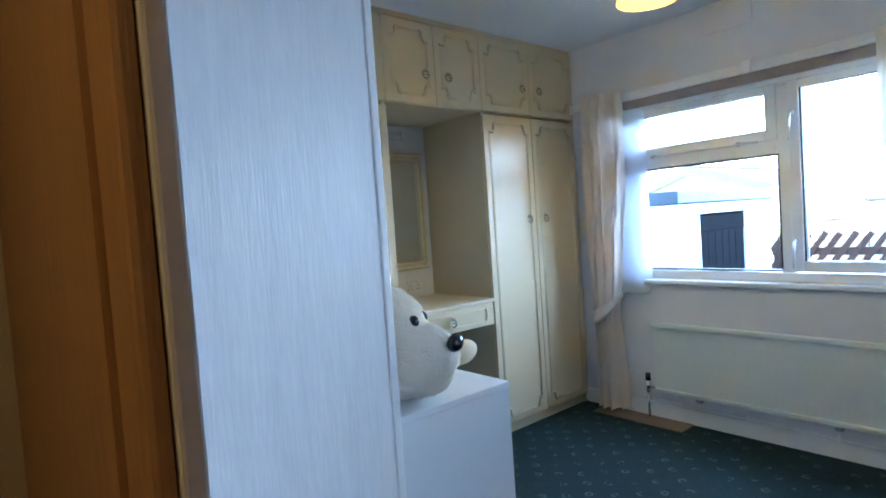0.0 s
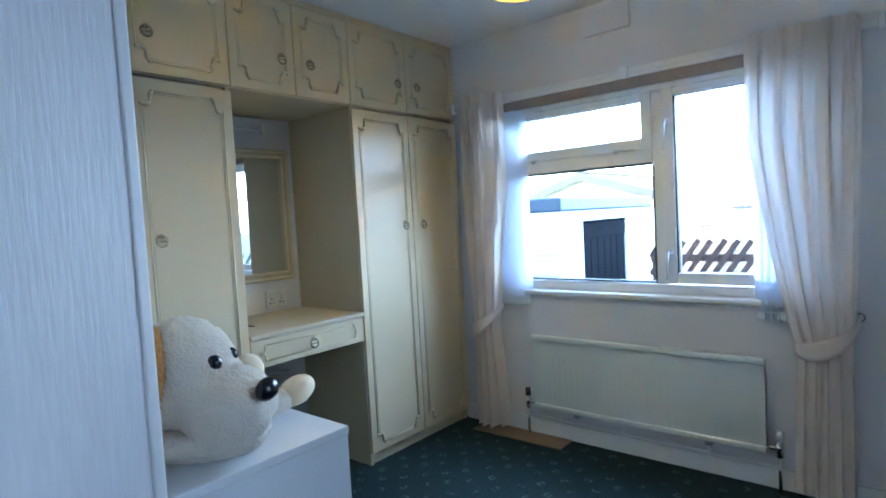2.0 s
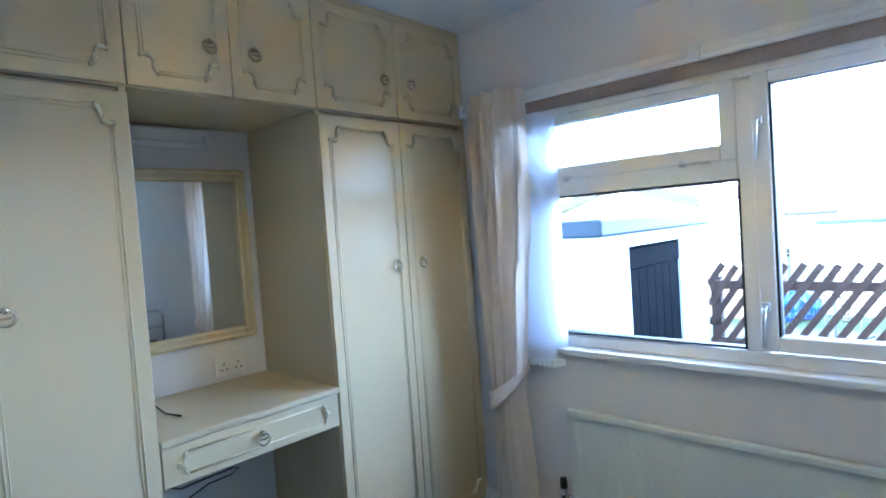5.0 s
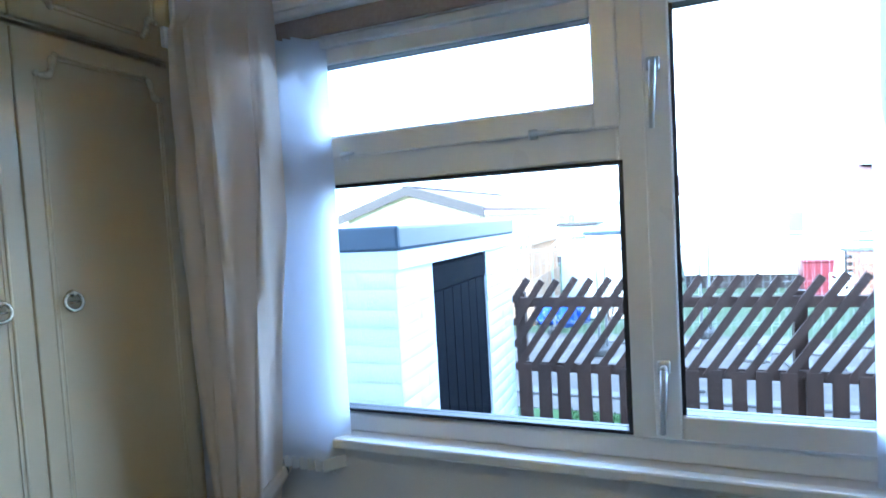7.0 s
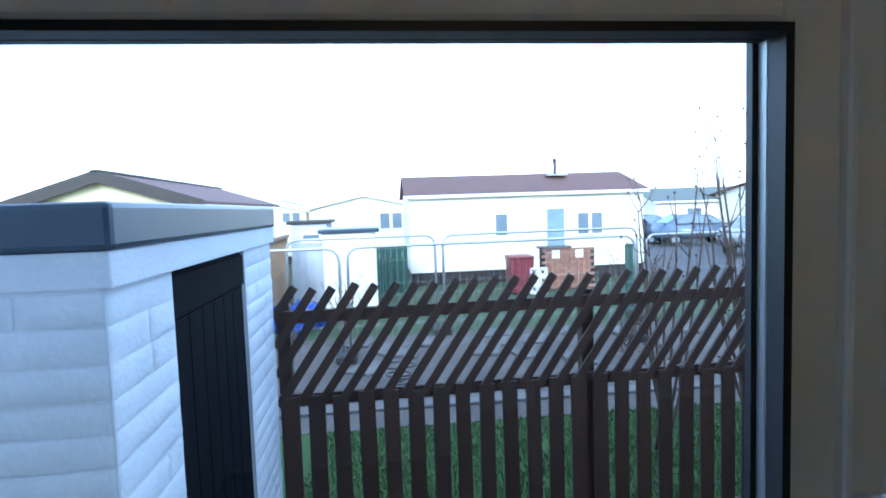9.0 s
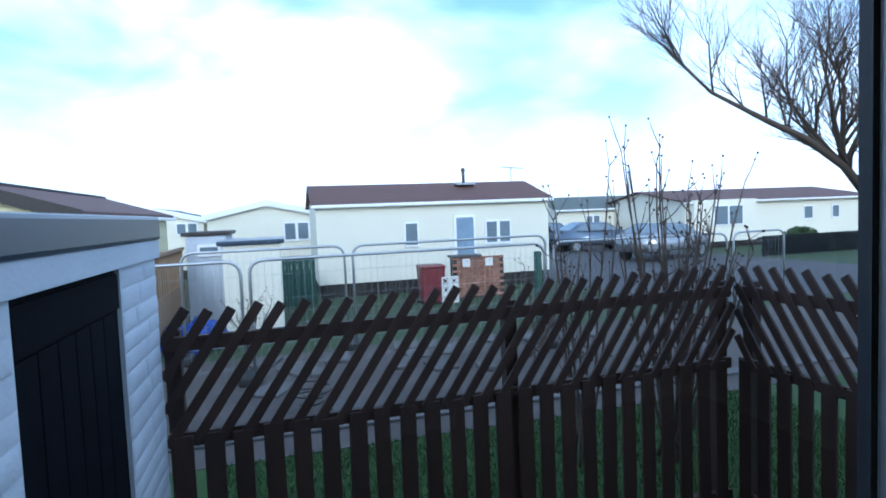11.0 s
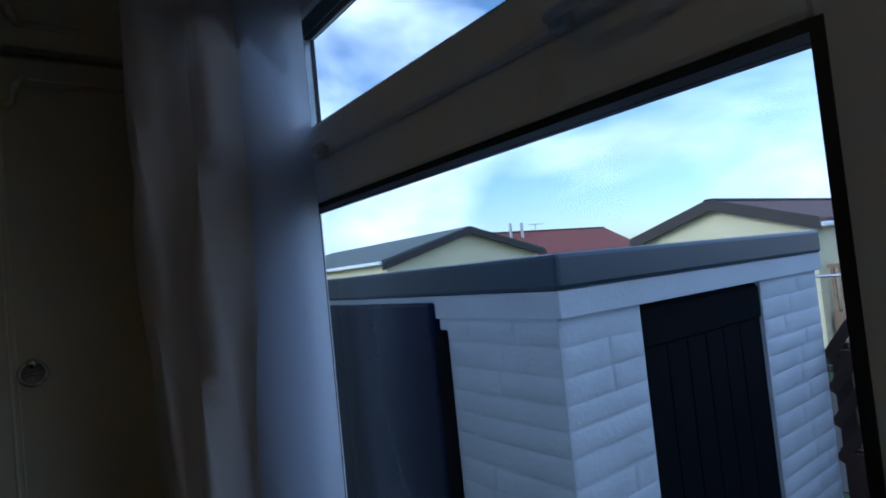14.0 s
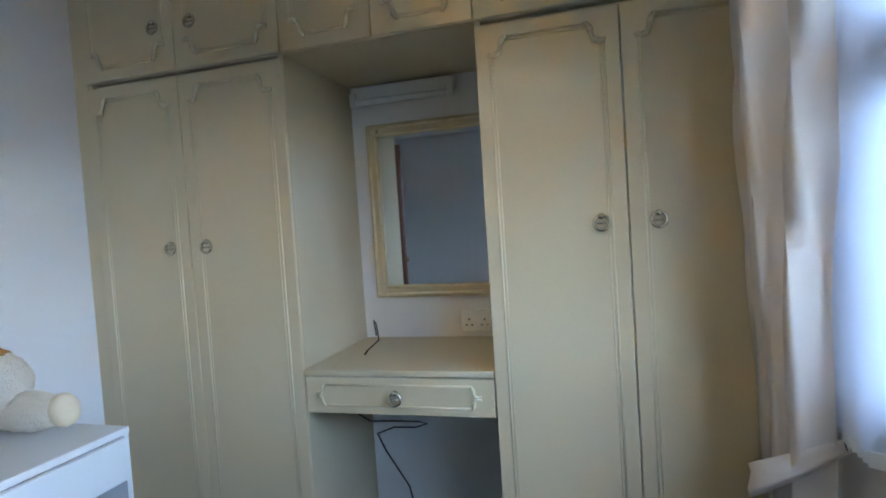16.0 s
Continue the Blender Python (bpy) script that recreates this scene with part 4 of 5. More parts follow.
cable = thing("power_cable", (2.16, 3.0, 0.793), "thin black cable lying over the dressing table", "cable")
bm = bmesh.new()
tube(bm, [(2.10, 3.24, 0.80), (2.10, 3.225, 0.865), (2.125, 3.19, 0.855), (2.17, 3.10, 0.81), (2.17, 3.0, 0.797), (2.19, 2.92, 0.797)], 0.003, 8)
part("lead", bm, M_BLACK, cable, "", True)
bm = bmesh.new()
tube(bm, [(2.10, 3.0, 0.642), (2.13, 2.96, 0.57), (2.18, 2.95, 0.548), (2.27, 2.95, 0.552), (2.36, 2.95, 0.553), (2.39, 2.96, 0.543), (2.35, 2.95, 0.532), (2.27, 2.95, 0.53), (2.20, 2.96, 0.50), (2.19, 3.05, 0.40), (2.22, 3.19, 0.2), (2.25, 3.21, 0.02)], 0.003, 8)
cable2 = thing("hanging_cable", (2.25, 3.25, 0.0), "thin black cable looped under the dressing table drawer", "cable")
part("lead", bm, M_BLACK, cable2, "", True)
panel_under = structure("alcove_back_skirting", block(2.056, 2.685, 3.228, 3.249, 0.001, 0.09, 0.003), M_TRIM, "white skirting in the alcove")


pipe = thing("heating_pipe", (3.49, 1.6, 0.0), "white painted heating pipe along the skirting", "pipe")
bm = bmesh.new()
tube(bm, [(3.49, 1.06, 0.10), (3.49, 1.3, 0.10), (3.49, 1.9, 0.108), (3.49, 2.28, 0.11)], 0.0075, 8)
part("tube", bm, M_TRIM, pipe, "", True)
for y in (1.35, 1.75, 2.1):
    part("clip", block(3.480, 3.4965, y - 0.008, y + 0.008, 0.09, 0.125, 0.002), M_UPVC, pipe)


def make_chair():
    c = thing("tubular_chair", (3.22, -0.05, 0), "chrome tubular chair frame by the far wall", "chair")
    m = Matrix.Translation((3.22, -0.05, 0)) @ Matrix.Rotation(radians(10), 4, "Z")
    def put(name, pts, r=0.011, mat=None):
        bm = bmesh.new()
        tube(bm, [m @ Vector(p) for p in pts], r, 10)
        part(name, bm, mat or M_CHROME, c, "", True)
    for s in (-1, 1):
        put("leg", [(s * 0.2, -0.2, 0.0), (s * 0.2, -0.19, 0.44)])
        put("leg", [(s * 0.2, 0.22, 0.0), (s * 0.2, 0.2, 0.45), (s * 0.2, 0.23, 0.75), (s * 0.17, 0.24, 0.79)])
    put("top_rail", [(-0.17, 0.24, 0.79), (0.0, 0.245, 0.80), (0.17, 0.24, 0.79)])
    put("cross_rail", [(-0.2, 0.22, 0.65), (0.2, 0.22, 0.65)])
    part("seat", block(-0.21, 0.21, -0.21, 0.2, 0.44, 0.475, 0.012, m), M_BLACK, c, "dark padded seat")


make_chair()

# ---- outside: ground ----
structure("ground", block(3.7, 400, -300, 300, G - 0.05, G), M_GRASS, "winter grass stretching to the horizon")
structure("ground_near", block(-300, 3.7, -300, 300, G - 0.05, G - 0.001), M_GRASS, "grass round the park home")
structure("outer_wall", block(3.622, 3.66, -3.0, 6.0, G, WZ0 - 0.02), M_HWHITE, "white cladding of the park home below the window")
structure("outer_wall_north", block(3.622, 3.66, 3.42, 9.0, WZ0 - 0.02, 2.32), M_HWHITE, "white cladding of the park home")
structure("outer_wall_south", block(3.622, 3.66, -3.0, -0.72, WZ0 - 0.02, 2.32), M_HWHITE, "white cladding of the park home")
structure("outer_roof", block(-4.0, 3.90, -2.5, 9.0, 2.33, 2.40), M_ROOFG, "felt roof of the park home with its eave")
# unseen wall added to keep the sun out of the south opening
structure("light_block_wall", block(-3.0, 4.2, -2.75, -2.6, G, 2.7), M_HWHITE, "unseen blank white wall added to block light at the south opening")
structure("road", block(12.9, 60.0, -15.4, -5.75, G, G + 0.012), M_ASPH, "grey asphalt estate road")
bm = bmesh.new()
bm.faces.new([bm.verts.new((x, y, G + 0.010)) for x, y in ((3.67, 2.48), (6.03, 2.48), (6.11, -0.64), (3.67, -0.74))][::-1])
bm.faces.ensure_lookup_table()
bmesh.ops.recalc_face_normals(bm, faces=bm.faces)
structure("garden_bed", bm, M_SOIL, "dark bare soil between the home and the fence")
structure("path", block(8.4, 12.4, -9.0, 5.2, G, G + 0.012), M_EARTH, "trodden grey earth and broken paving beyond the fence")
structure("paving_edge", block(8.86, 9.06, -6.0, 3.4, G + 0.0125, G + 0.045, 0.01), M_PAVE, "line of pale concrete edging along the earth")


# ---- shed ----
def make_shed():
    s = thing("shed", (5.1, 2.9, G), "white painted block shed with dark fascia and black door", "shed")
    x0, x1, y0, y1, top = 4.30, 6.02, 2.50, 4.6, 1.16
    dx0, dx1, dz = 4.673, 5.477, 1.150
    bm = bmesh.new()
    box(bm, x0, dx0, y0, y0 + 0.1, G, top)
    box(bm, dx1, x1, y0, y0 + 0.1, G, top)
    box(bm, x0, x0 + 0.1, y0 + 0.1, 3.04, G, top)
    box(bm, x0, x0 + 0.1, 4.02, y1, G, top)
    box(bm, x1 - 0.1, x1, y0 + 0.1, y1, G, top)
    box(bm, x0 + 0.1, x1 - 0.1, y1 - 0.1, y1, G, top)
    part("wall", bm, M_SHEDWALL, s)
    part("roof", block(x0 - 0.012, x1 + 0.03, y0 - 0.028, y1 + 0.3, 1.236, 1.338, 0.014), M_FASCIA, s, "dark grey felted flat roof edge")
    part("fascia_board", block(x0 - 0.005, x1 + 0.03, y0 - 0.018, y1 + 0.2, 1.158, 1.236, 0.004), M_SHEDWALL, s, "white fascia board")
    d = part("door", block(dx0 + 0.005, dx1 - 0.005, y0 + 0.012, y0 + 0.05, G + 0.03, dz, 0.004), M_SHEDDOOR, s, "black painted plank door")
    part("top_rail", block(dx0 + 0.01, dx1 - 0.01, y0 + 0.002, y0 + 0.014, dz - 0.13, dz - 0.01, 0.003), M_SHEDDOOR, d)
    for k in range(6):
        a = dx0 + 0.012 + k * 0.1215
        part("plank", block(a, a + 0.116, y0 + 0.005, y0 + 0.013, G + 0.04, dz - 0.135, 0.002), M_SHEDDOOR, d)
    part("side_panel", block(x0 - 0.03, x0 + 0.03, 3.055, 4.01, G, 1.215, 0.012), M_NAVY, s, "glossy navy side door")
    part("side_frame", block(x0 - 0.022, x0 + 0.02, 2.998, 3.0545, G, 1.120, 0.010), M_SHEDDOOR, s, "black edge strip of the side door")
    # rough split-faced block courses under thick paint
    rnd = random.Random(5)
    def rough(a, b, z, h, side):
        """One block face, domed and uneven, on the front (side 0) or the end wall (side 1)."""
        bm = bmesh.new()
        inset = 0.010
        us = [a, a + inset] + [a + (b - a) * k / 4 for k in (1, 2, 3)] + [b - inset, b]
        tilt = rnd.uniform(-0.015, 0.015)
        seed = rnd.uniform(0, 50)
        grid = []
        for i, u in enumerate(us):
            col = []
            for k, v in enumerate((z, z + inset, z + h * 0.5, z + h - inset, z + h)):
                edge = i in (0, len(us) - 1) or k in (0, 4)
                out = 0.001 if edge else 0.0045 + 0.005 * noise.noise((u * 17 + seed, v * 25, seed))
                w = v + tilt * (u - a) + 0.004 * noise.noise((u * 9, seed, k))
                col.append(bm.verts.new((u, y0 - out, w) if side == 0 else (x0 - out, u, w)))
            grid.append(col)
        for p, q in zip(grid, grid[1:]):
            for k in range(4):
                bm.faces.new((p[k], q[k], q[k + 1], p[k + 1]) if side == 0 else (p[k], p[k + 1], q[k + 1], q[k]))
        part("block", bm, M_SHEDWALL, s, "", True)
    row, z = 0, G + 0.012
    while z < 1.10:
        h = rnd.uniform(0.068, 0.088)
        h = min(h, 1.157 - z)
        for a, b, side in ((x0 + 0.004, dx0 - 0.004, 0), (dx1 + 0.004, x1 - 0.004, 0), (y0 + 0.004, 2.996, 1)):
            u = a
            while u < b - 0.03:
                e = u + rnd.uniform(0.16, 0.44)
                if b - e < 0.1:
                    e = b
                rough(u, e, z, h - 0.004, side)
                u = e + 0.004
        z += h


make_shed()


# ---- trellis fence ----
def make_fence(a, b, first, mirrored=False):
    a, b = Vector(a), Vector(b)
    d = (b - a)
    length = d.length
    ang = math.atan2(d.y, d.x)
    f = thing("trellis_fence", (a.x, a.y, G), "dark brown picket fence with slanted trellis slats on top", "fence", "garden fences")
    base = Matrix.Translation((a.x, a.y, 0)) @ Matrix.Rotation(ang, 4, "Z")
    def piece(name, x0, x1, y0, y1, z0, z1, m=None, bevel=0.003):
        part(name, block(x0, x1, y0, y1, z0, z1, bevel, base @ (m if m is not None else Matrix())), M_FENCE, f)
    for z in (0.727, 0.286, -0.55):
        piece("rail", 0, length, 0.0, 0.035, z, z + 0.066)
    n = max(1, round(length / 1.75))
    for i in range(n + 1):
        u = min(max(0.035, i * (1.71 if n == 2 else length / n)), length - 0.035) if i < n else length - 0.035
        piece("post", u - 0.035, u + 0.035, 0.036, 0.106, G, 0.82)
    rnd = random.Random(int(first * 10))
    x = 0.02
    while x < length - 0.06:
        w = rnd.uniform(0.080, 0.090)
        lean = Matrix.Translation((x, 0, 0)) @ Matrix.Rotation(rnd.uniform(-0.008, 0.008), 4, "Y")
        piece("picket", 0, w, -0.02, -0.001, G + 0.04, 0.34 + rnd.uniform(-0.012, 0.012), lean)
        x += 0.131 + rnd.uniform(-0.004, 0.004)
    x = -0.42
    while x < length - 0.08:
        lo, hi, run = 0.30, 0.915 + rnd.uniform(-0.008, 0.008), 0.68 + rnd.uniform(-0.012, 0.012)
        x0, x1, z0, z1 = x, x + (hi - lo) * run, lo, hi
        if x0 < 0.0:
            z0 += (0.0 - x0) / run
            x0 = 0.0
        if x1 > length:
            z1 -= (x1 - length) / run
            x1 = length
        ln = math.hypot(x1 - x0, z1 - z0)
        if z1 > z0 and ln > 0.08:
            if mirrored:
                x0, x1 = length - x0, length - x1
            m = Matrix.Translation((x0, 0, z0)) @ Matrix.Rotation(-math.atan2(z1 - z0, x1 - x0), 4, "Y")
            piece("slat", 0, ln, -0.018, -0.001, -0.023, 0.023, m, 0.002)
        x += 0.107 + rnd.uniform(-0.003, 0.003)


make_fence((6.05, 2.50, 0), (6.13, -0.66, 0), 1)
make_fence((6.12, -0.70, 0), (3.75, -0.78, 0), 2, True)


# ---- park homes ----
def house_window(parent, cx, cz, w, h, x, panes=2, mat=None, axis="x"):
    def bx(y0, y1, z0, z1, d0, d1):
        return block(x + d0, x + d1, y0, y1, z0, z1) if axis == "x" else block(y0, y1, x + d0, x + d1, z0, z1)
    fr = part("window", bx(cx - w / 2, cx + w / 2, cz - h / 2, cz + h / 2, -0.05, 0.01), M_UPVC, parent, "white framed house window")
    pw = w / panes
    for k in range(panes):
        a = cx - w / 2 + k * pw
        part("pane", bx(a + 0.05, a + pw - 0.05, cz - h / 2 + 0.06, cz + h / 2 - 0.06, -0.062, -0.052), mat or M_PANE, fr)
    return fr


def make_house(name, x0, x1, y0, y1, eave, ridge, ridge_axis, wall_mat, roof_mat, label, fascia=M_UPVC, over=0.25):
    h = thing(name, ((x0 + x1) / 2, (y0 + y1) / 2, G), label, "park home", "park homes")
    bm = bmesh.new()
    box(bm, x0, x1, y0, y1, G + 0.35, eave)
    if ridge_axis == "x":
        ym = (y0 + y1) / 2
        for x, s in ((x0, 1), (x1, -1)):
            v = [bm.verts.new(p) for p in ((x, y0, eave), (x, y1, eave), (x, ym, ridge - 0.03))]
            w = [bm.verts.new((p.co.x + s * 0.1, p.co.y, p.co.z)) for p in v]
            bm.faces.new(v)
            bm.faces.new(w[::-1])
            for i in range(3):
                bm.faces.new((v[i], v[(i + 1) % 3], w[(i + 1) % 3], w[i]))
    else:
        xm = (x0 + x1) / 2
        for y, s in ((y0, 1), (y1, -1)):
            v = [bm.verts.new(p) for p in ((x0, y, eave), (x1, y, eave), (xm, y, ridge - 0.03))]
            w = [bm.verts.new((p.co.x, p.co.y + s * 0.1, p.co.z)) for p in v]
            bm.faces.new(v)
            bm.faces.new(w[::-1])
            for i in range(3):
                bm.faces.new((v[i], v[(i + 1) % 3], w[(i + 1) % 3], w[i]))
    bmesh.ops.recalc_face_normals(bm, faces=bm.faces)
    part("wall", bm, wall_mat, h)
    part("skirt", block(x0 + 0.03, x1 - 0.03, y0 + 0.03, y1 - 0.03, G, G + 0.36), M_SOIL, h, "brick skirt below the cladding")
    # cladding boards on the two sides towards the room
    z = G + 0.42
    bm = bmesh.new()
    while z < eave - 0.05:
        box(bm, x0 - 0.012, x0, y0, y1, z, z + 0.14)
        z += 0.155
    part("cladding", bm, wall_mat, h)
    def slab(pts, up):
        bm = bmesh.new()
        a = [bm.verts.new(p) for p in pts]
        b = [bm.verts.new(Vector(p) + Vector((0, 0, up))) for p in pts]
        bm.faces.new(a[::-1])
        bm.faces.new(b)
        for i in range(4):
            bm.faces.new((a[i], a[(i + 1) % 4], b[(i + 1) % 4], b[i]))
        bmesh.ops.recalc_face_normals(bm, faces=bm.faces)
        return bm
    if ridge_axis == "x":
        ym = (y0 + y1) / 2
        k = (ridge - eave) / ((y1 - y0) / 2)
        for s, y in ((-1, y0 - over), (1, y1 + over)):
            part("roof", slab([(x0 - over, y, eave - k * over), (x1 + over, y, eave - k * over), (x1 + over, ym, ridge), (x0 - over, ym, ridge)], 0.06), roof_mat, h)
            part("bargeboard", slab([(x0 - over - 0.03, y, eave - k * over - 0.12), (x0 - over, y, eave - k * over - 0.12), (x0 - over, ym, ridge - 0.12), (x0 - over - 0.03, ym, ridge - 0.12)], 0.2), fascia, h)
        part("gutter", block(x0 - over, x1 + over, y0 - over - 0.06, y0 - over, eave - k * over - 0.08, eave - k * over, 0.02), M_UPVC, h, "white gutter")
        part("ridge_cap", block(x0 - over - 0.03, x1 + over, ym - 0.09, ym + 0.09, ridge + 0.03, ridge + 0.085, 0.02), fascia, h)
    else:
        xm = (x0 + x1) / 2
        k = (ridge - eave) / ((x1 - x0) / 2)
        for s, x in ((-1, x0 - over), (1, x1 + over)):
            part("roof", slab([(x, y0 - over, eave - k * over), (x, y1 + over, eave - k * over), (xm, y1 + over, ridge), (xm, y0 - over, ridge)], 0.06), roof_mat, h)
        part("gutter", block(x0 - over - 0.07, x0 - over, y0 - over, y1 + over, eave - k * over - 0.06, eave - k * over + 0.03, 0.02), M_UPVC, h, "white gutter")
    return h


home = make_house("park_home", 18.5, 22.3, -5.55, 1.15, 1.68, 2.24, "y", M_HWHITE, M_ROOF, "long cream clad park home with a brown roof", M_UPVC, 0.12)
house_window(home, -1.40, 0.80, 0.42, 0.70, 18.49, 1)
dr = part("front_door", block(18.42, 18.49, -3.25, -2.62, -0.2, 1.28), M_UPVC, home, "glazed front door behind a blue net")
part("pane", block(18.405, 18.419, -3.19, -2.69, -0.1, 1.20), M_PANEB, dr)
house_window(home, -3.95, 0.76, 0.80, 0.70, 18.49, 2)
bm = bmesh.new()
rod(bm, (20.0, -3.45, 2.1), (20.0, -3.45, 2.62), 0.05)
rod(bm, (20.0, -3.45, 2.62), (20.0, -3.45, 2.72), 0.08, 0.05)
part("flue", bm, M_BARGE, home, "dark metal flue")
part("flashing", block(19.7, 20.1, -3.75, -3.15, 2.19, 2.24), M_GALV, home)

yel = make_house("park_home", 12.9, 19.6, 4.95, 7.95, 1.55, 2.03, "x", M_HYEL, M_ROOF, "pale yellow rendered park home with dark gable boards", M_BARGE, 0.15)
house_window(yel, 16.6, 0.98, 1.0, 0.72, 4.94, 2, None, "y")
gab = make_house("park_home", 24.0, 30.0, 0.6, 4.5, 1.55, 1.98, "x", M_HWHITE, M_ROOFG, "white gabled park home behind the others", M_UPVC, 0.15)
house_window(gab, 1.55, 0.93, 0.9, 0.68, 23.99, 2)
bay = make_house("park_home", 27.0, 32.0, 5.0, 8.2, 1.5, 1.9, "x", M_HWHITE, M_ROOFG, "white park home with a small bay", M_UPVC, 0.12)
house_window(bay, 5.6, 1.15, 0.8, 0.5, 26.99, 2)
grn = make_house("park_home", 10.4, 15.8, 13.6, 22.0, 1.75, 2.45, "y", M_HYEL, M_ROOFG, "cream park home with a green-grey felt roof", M_BARGE, 0.2)
part("gable_wall", block(10.4, 15.8, 13.55, 13.6, G + 0.4, 1.75), M_HYEL, grn)
bm = bmesh.new()
v = [bm.verts.new(p) for p in ((10.2, 13.4, 1.68), (13.1, 13.4, 2.5), (16.0, 13.4, 1.68), (16.0, 13.4, 1.5), (13.1, 13.4, 2.30), (10.2, 13.4, 1.5))]
bm.faces.new((v[0], v[1], v[4], v[5]))
bm.faces.new((v[1], v[2], v[3], v[4]))
o = part("bargeboard", bm, M_BARGE, grn, "dark bargeboard")
o.modifiers.new("thick", "SOLIDIFY").thickness = 0.06
red = make_house("park_home", 17.5, 27.5, 18.0, 22.0, 1.7, 2.75, "x", M_HWHITE, M_ROOFR, "park home with a red tiled roof", M_BARGE, 0.2)
for x in (20.4, 21.1):
    bm = bmesh.new()
    rod(bm, (x, 19.4, 2.3), (x, 19.4, 3.15), 0.07)
    part("flue", bm, M_GALV, red)
hs2 = make_house("park_home", 32.0, 36.0, -19.3, -12.8, 1.35, 2.0, "y", M_HWHITE, M_ROOFG, "white park home with a dark roof across the road")
house_window(hs2, -15.0, 0.55, 0.9, 0.8, 31.99, 2)
hs3 = make_house("park_home", 26.0, 33.0, -27.9, -16.4, 1.45, 2.05, "y", M_HWHITE, M_ROOF, "white park home with a red-brown roof beside the grass")
house_window(hs3, -18.6, 0.75, 1.6, 0.95, 25.99, 2)
house_window(hs3, -23.8, 0.70, 0.6, 0.7, 25.99, 1)
house_window(hs3, -25.6, 0.70, 0.5, 0.7, 25.99, 1)
part("porch_gable", block(25.6, 26.0, -20.2, -16.6, G + 0.3, 1.5), M_HWHITE, hs3)
house_window(hs3, -18.5, 0.75, 1.7, 0.98, 25.59, 2)


def aerial(x, y, z0, z1):
    a = thing("tv_aerial", (x, y, z0), "thin grey television aerial on a roof pole", "aerial", "roof aerials")
    bm = bmesh.new()
    rod(bm, (x, y, z0), (x, y, z1), 0.02)
    part("mast", bm, M_GALV, a)
    bm = bmesh.new()
    rod(bm, (x, y + 0.35, z1 + 0.03), (x, y - 0.45, z1 - 0.03), 0.012)
    for k in range(6):
        rod(bm, (x - 0.16, y + 0.3 - k * 0.14, z1 + 0.03 - k * 0.01), (x + 0.16, y + 0.3 - k * 0.14, z1 + 0.03 - k * 0.01), 0.008)
    part("elements", bm, M_GALV, a)


aerial(20.6, -5.3, 2.2, 2.75)
aerial(22.5, 19.9, 2.6, 3.1)
aerial(33.5, -15.0, 1.8, 2.5)


def small_shed(x0, x1, y0, y1, top, mat, label, door_mat, roof=M_FASCIA):
    s = thing("garden_shed", ((x0 + x1) / 2, (y0 + y1) / 2, G), label, "shed", "garden sheds")
    part("wall", block(x0, x1, y0, y1, G, top - 0.08), mat, s)
    part("roof", block(x0 - 0.08, x1 + 0.08, y0 - 0.08, y1 + 0.08, top - 0.08, top, 0.02), roof, s, "flat felt roof")
    bm = bmesh.new()
    n = int((y1 - y0) / 0.16)
    for k in range(n):
        a = y0 + (y1 - y0) * k / n
        box(bm, x0 - 0.014, x0, a + 0.006, a + (y1 - y0) / n - 0.006, G + 0.05, top - 0.1)
    part("cladding", bm, mat, s)
    return s


small_shed(14.0, 15.6, 2.05, 3.05, 0.98, M_HWHITE, "cream timber garden shed with a dark flat roof", M_UPVC)
bs = small_shed(16.0, 17.4, 3.15, 3.95, 1.14, M_SHEDWALL, "pale flat-roofed shed with a brown fascia", M_UPVC, M_BARGE)
house_window(bs, 3.5, 0.75, 0.45, 0.25, 15.99, 1)
gate = thing("green_gate", (17.2, 1.75, G), "dark green slatted side gate", "gate")
M_GREENP = material("dark_green_paint", (0.02, 0.07, 0.05), 0.6, vary=0.2, scale=5)
for k in range(6):
    part("slat", block(17.15, 17.19, 1.30 + k * 0.14, 1.43 + k * 0.14, G + 0.05, 0.45), M_GREENP, gate)
for z in (-0.5, 0.25):
    part("rail", block(17.19, 17.23, 1.30, 2.13, z, z + 0.09), M_GREENP, gate)

# timber deck rail beside the yellow home
M_DECK = material("tan_deck_timber", (0.30, 0.20, 0.12), 0.75, vary=0.3, scale=8, bump=0.4, fine=50)
deck = thing("deck_railing", (13.4, 4.4, G), "tan timber deck railing beside the yellow home", "railing")
part("deck_base", block(13.1, 16.0, 4.0, 4.9, G, 0.10), M_DECK, deck)
for k in range(9):
    part("baluster", block(13.1, 13.14, 4.02 + k * 0.1, 4.07 + k * 0.1, 0.10, 0.78), M_DECK, deck)
for k in range(16):
    part("baluster", block(13.1 + k * 0.18, 13.15 + k * 0.18, 4.0, 4.04, 0.10, 0.78), M_DECK, deck)
part("handrail", block(13.08, 16.0, 3.98, 4.06, 0.78, 0.84), M_DECK, deck)
part("handrail", block(13.08, 13.16, 4.06, 4.9, 0.78, 0.84), M_DECK, deck)


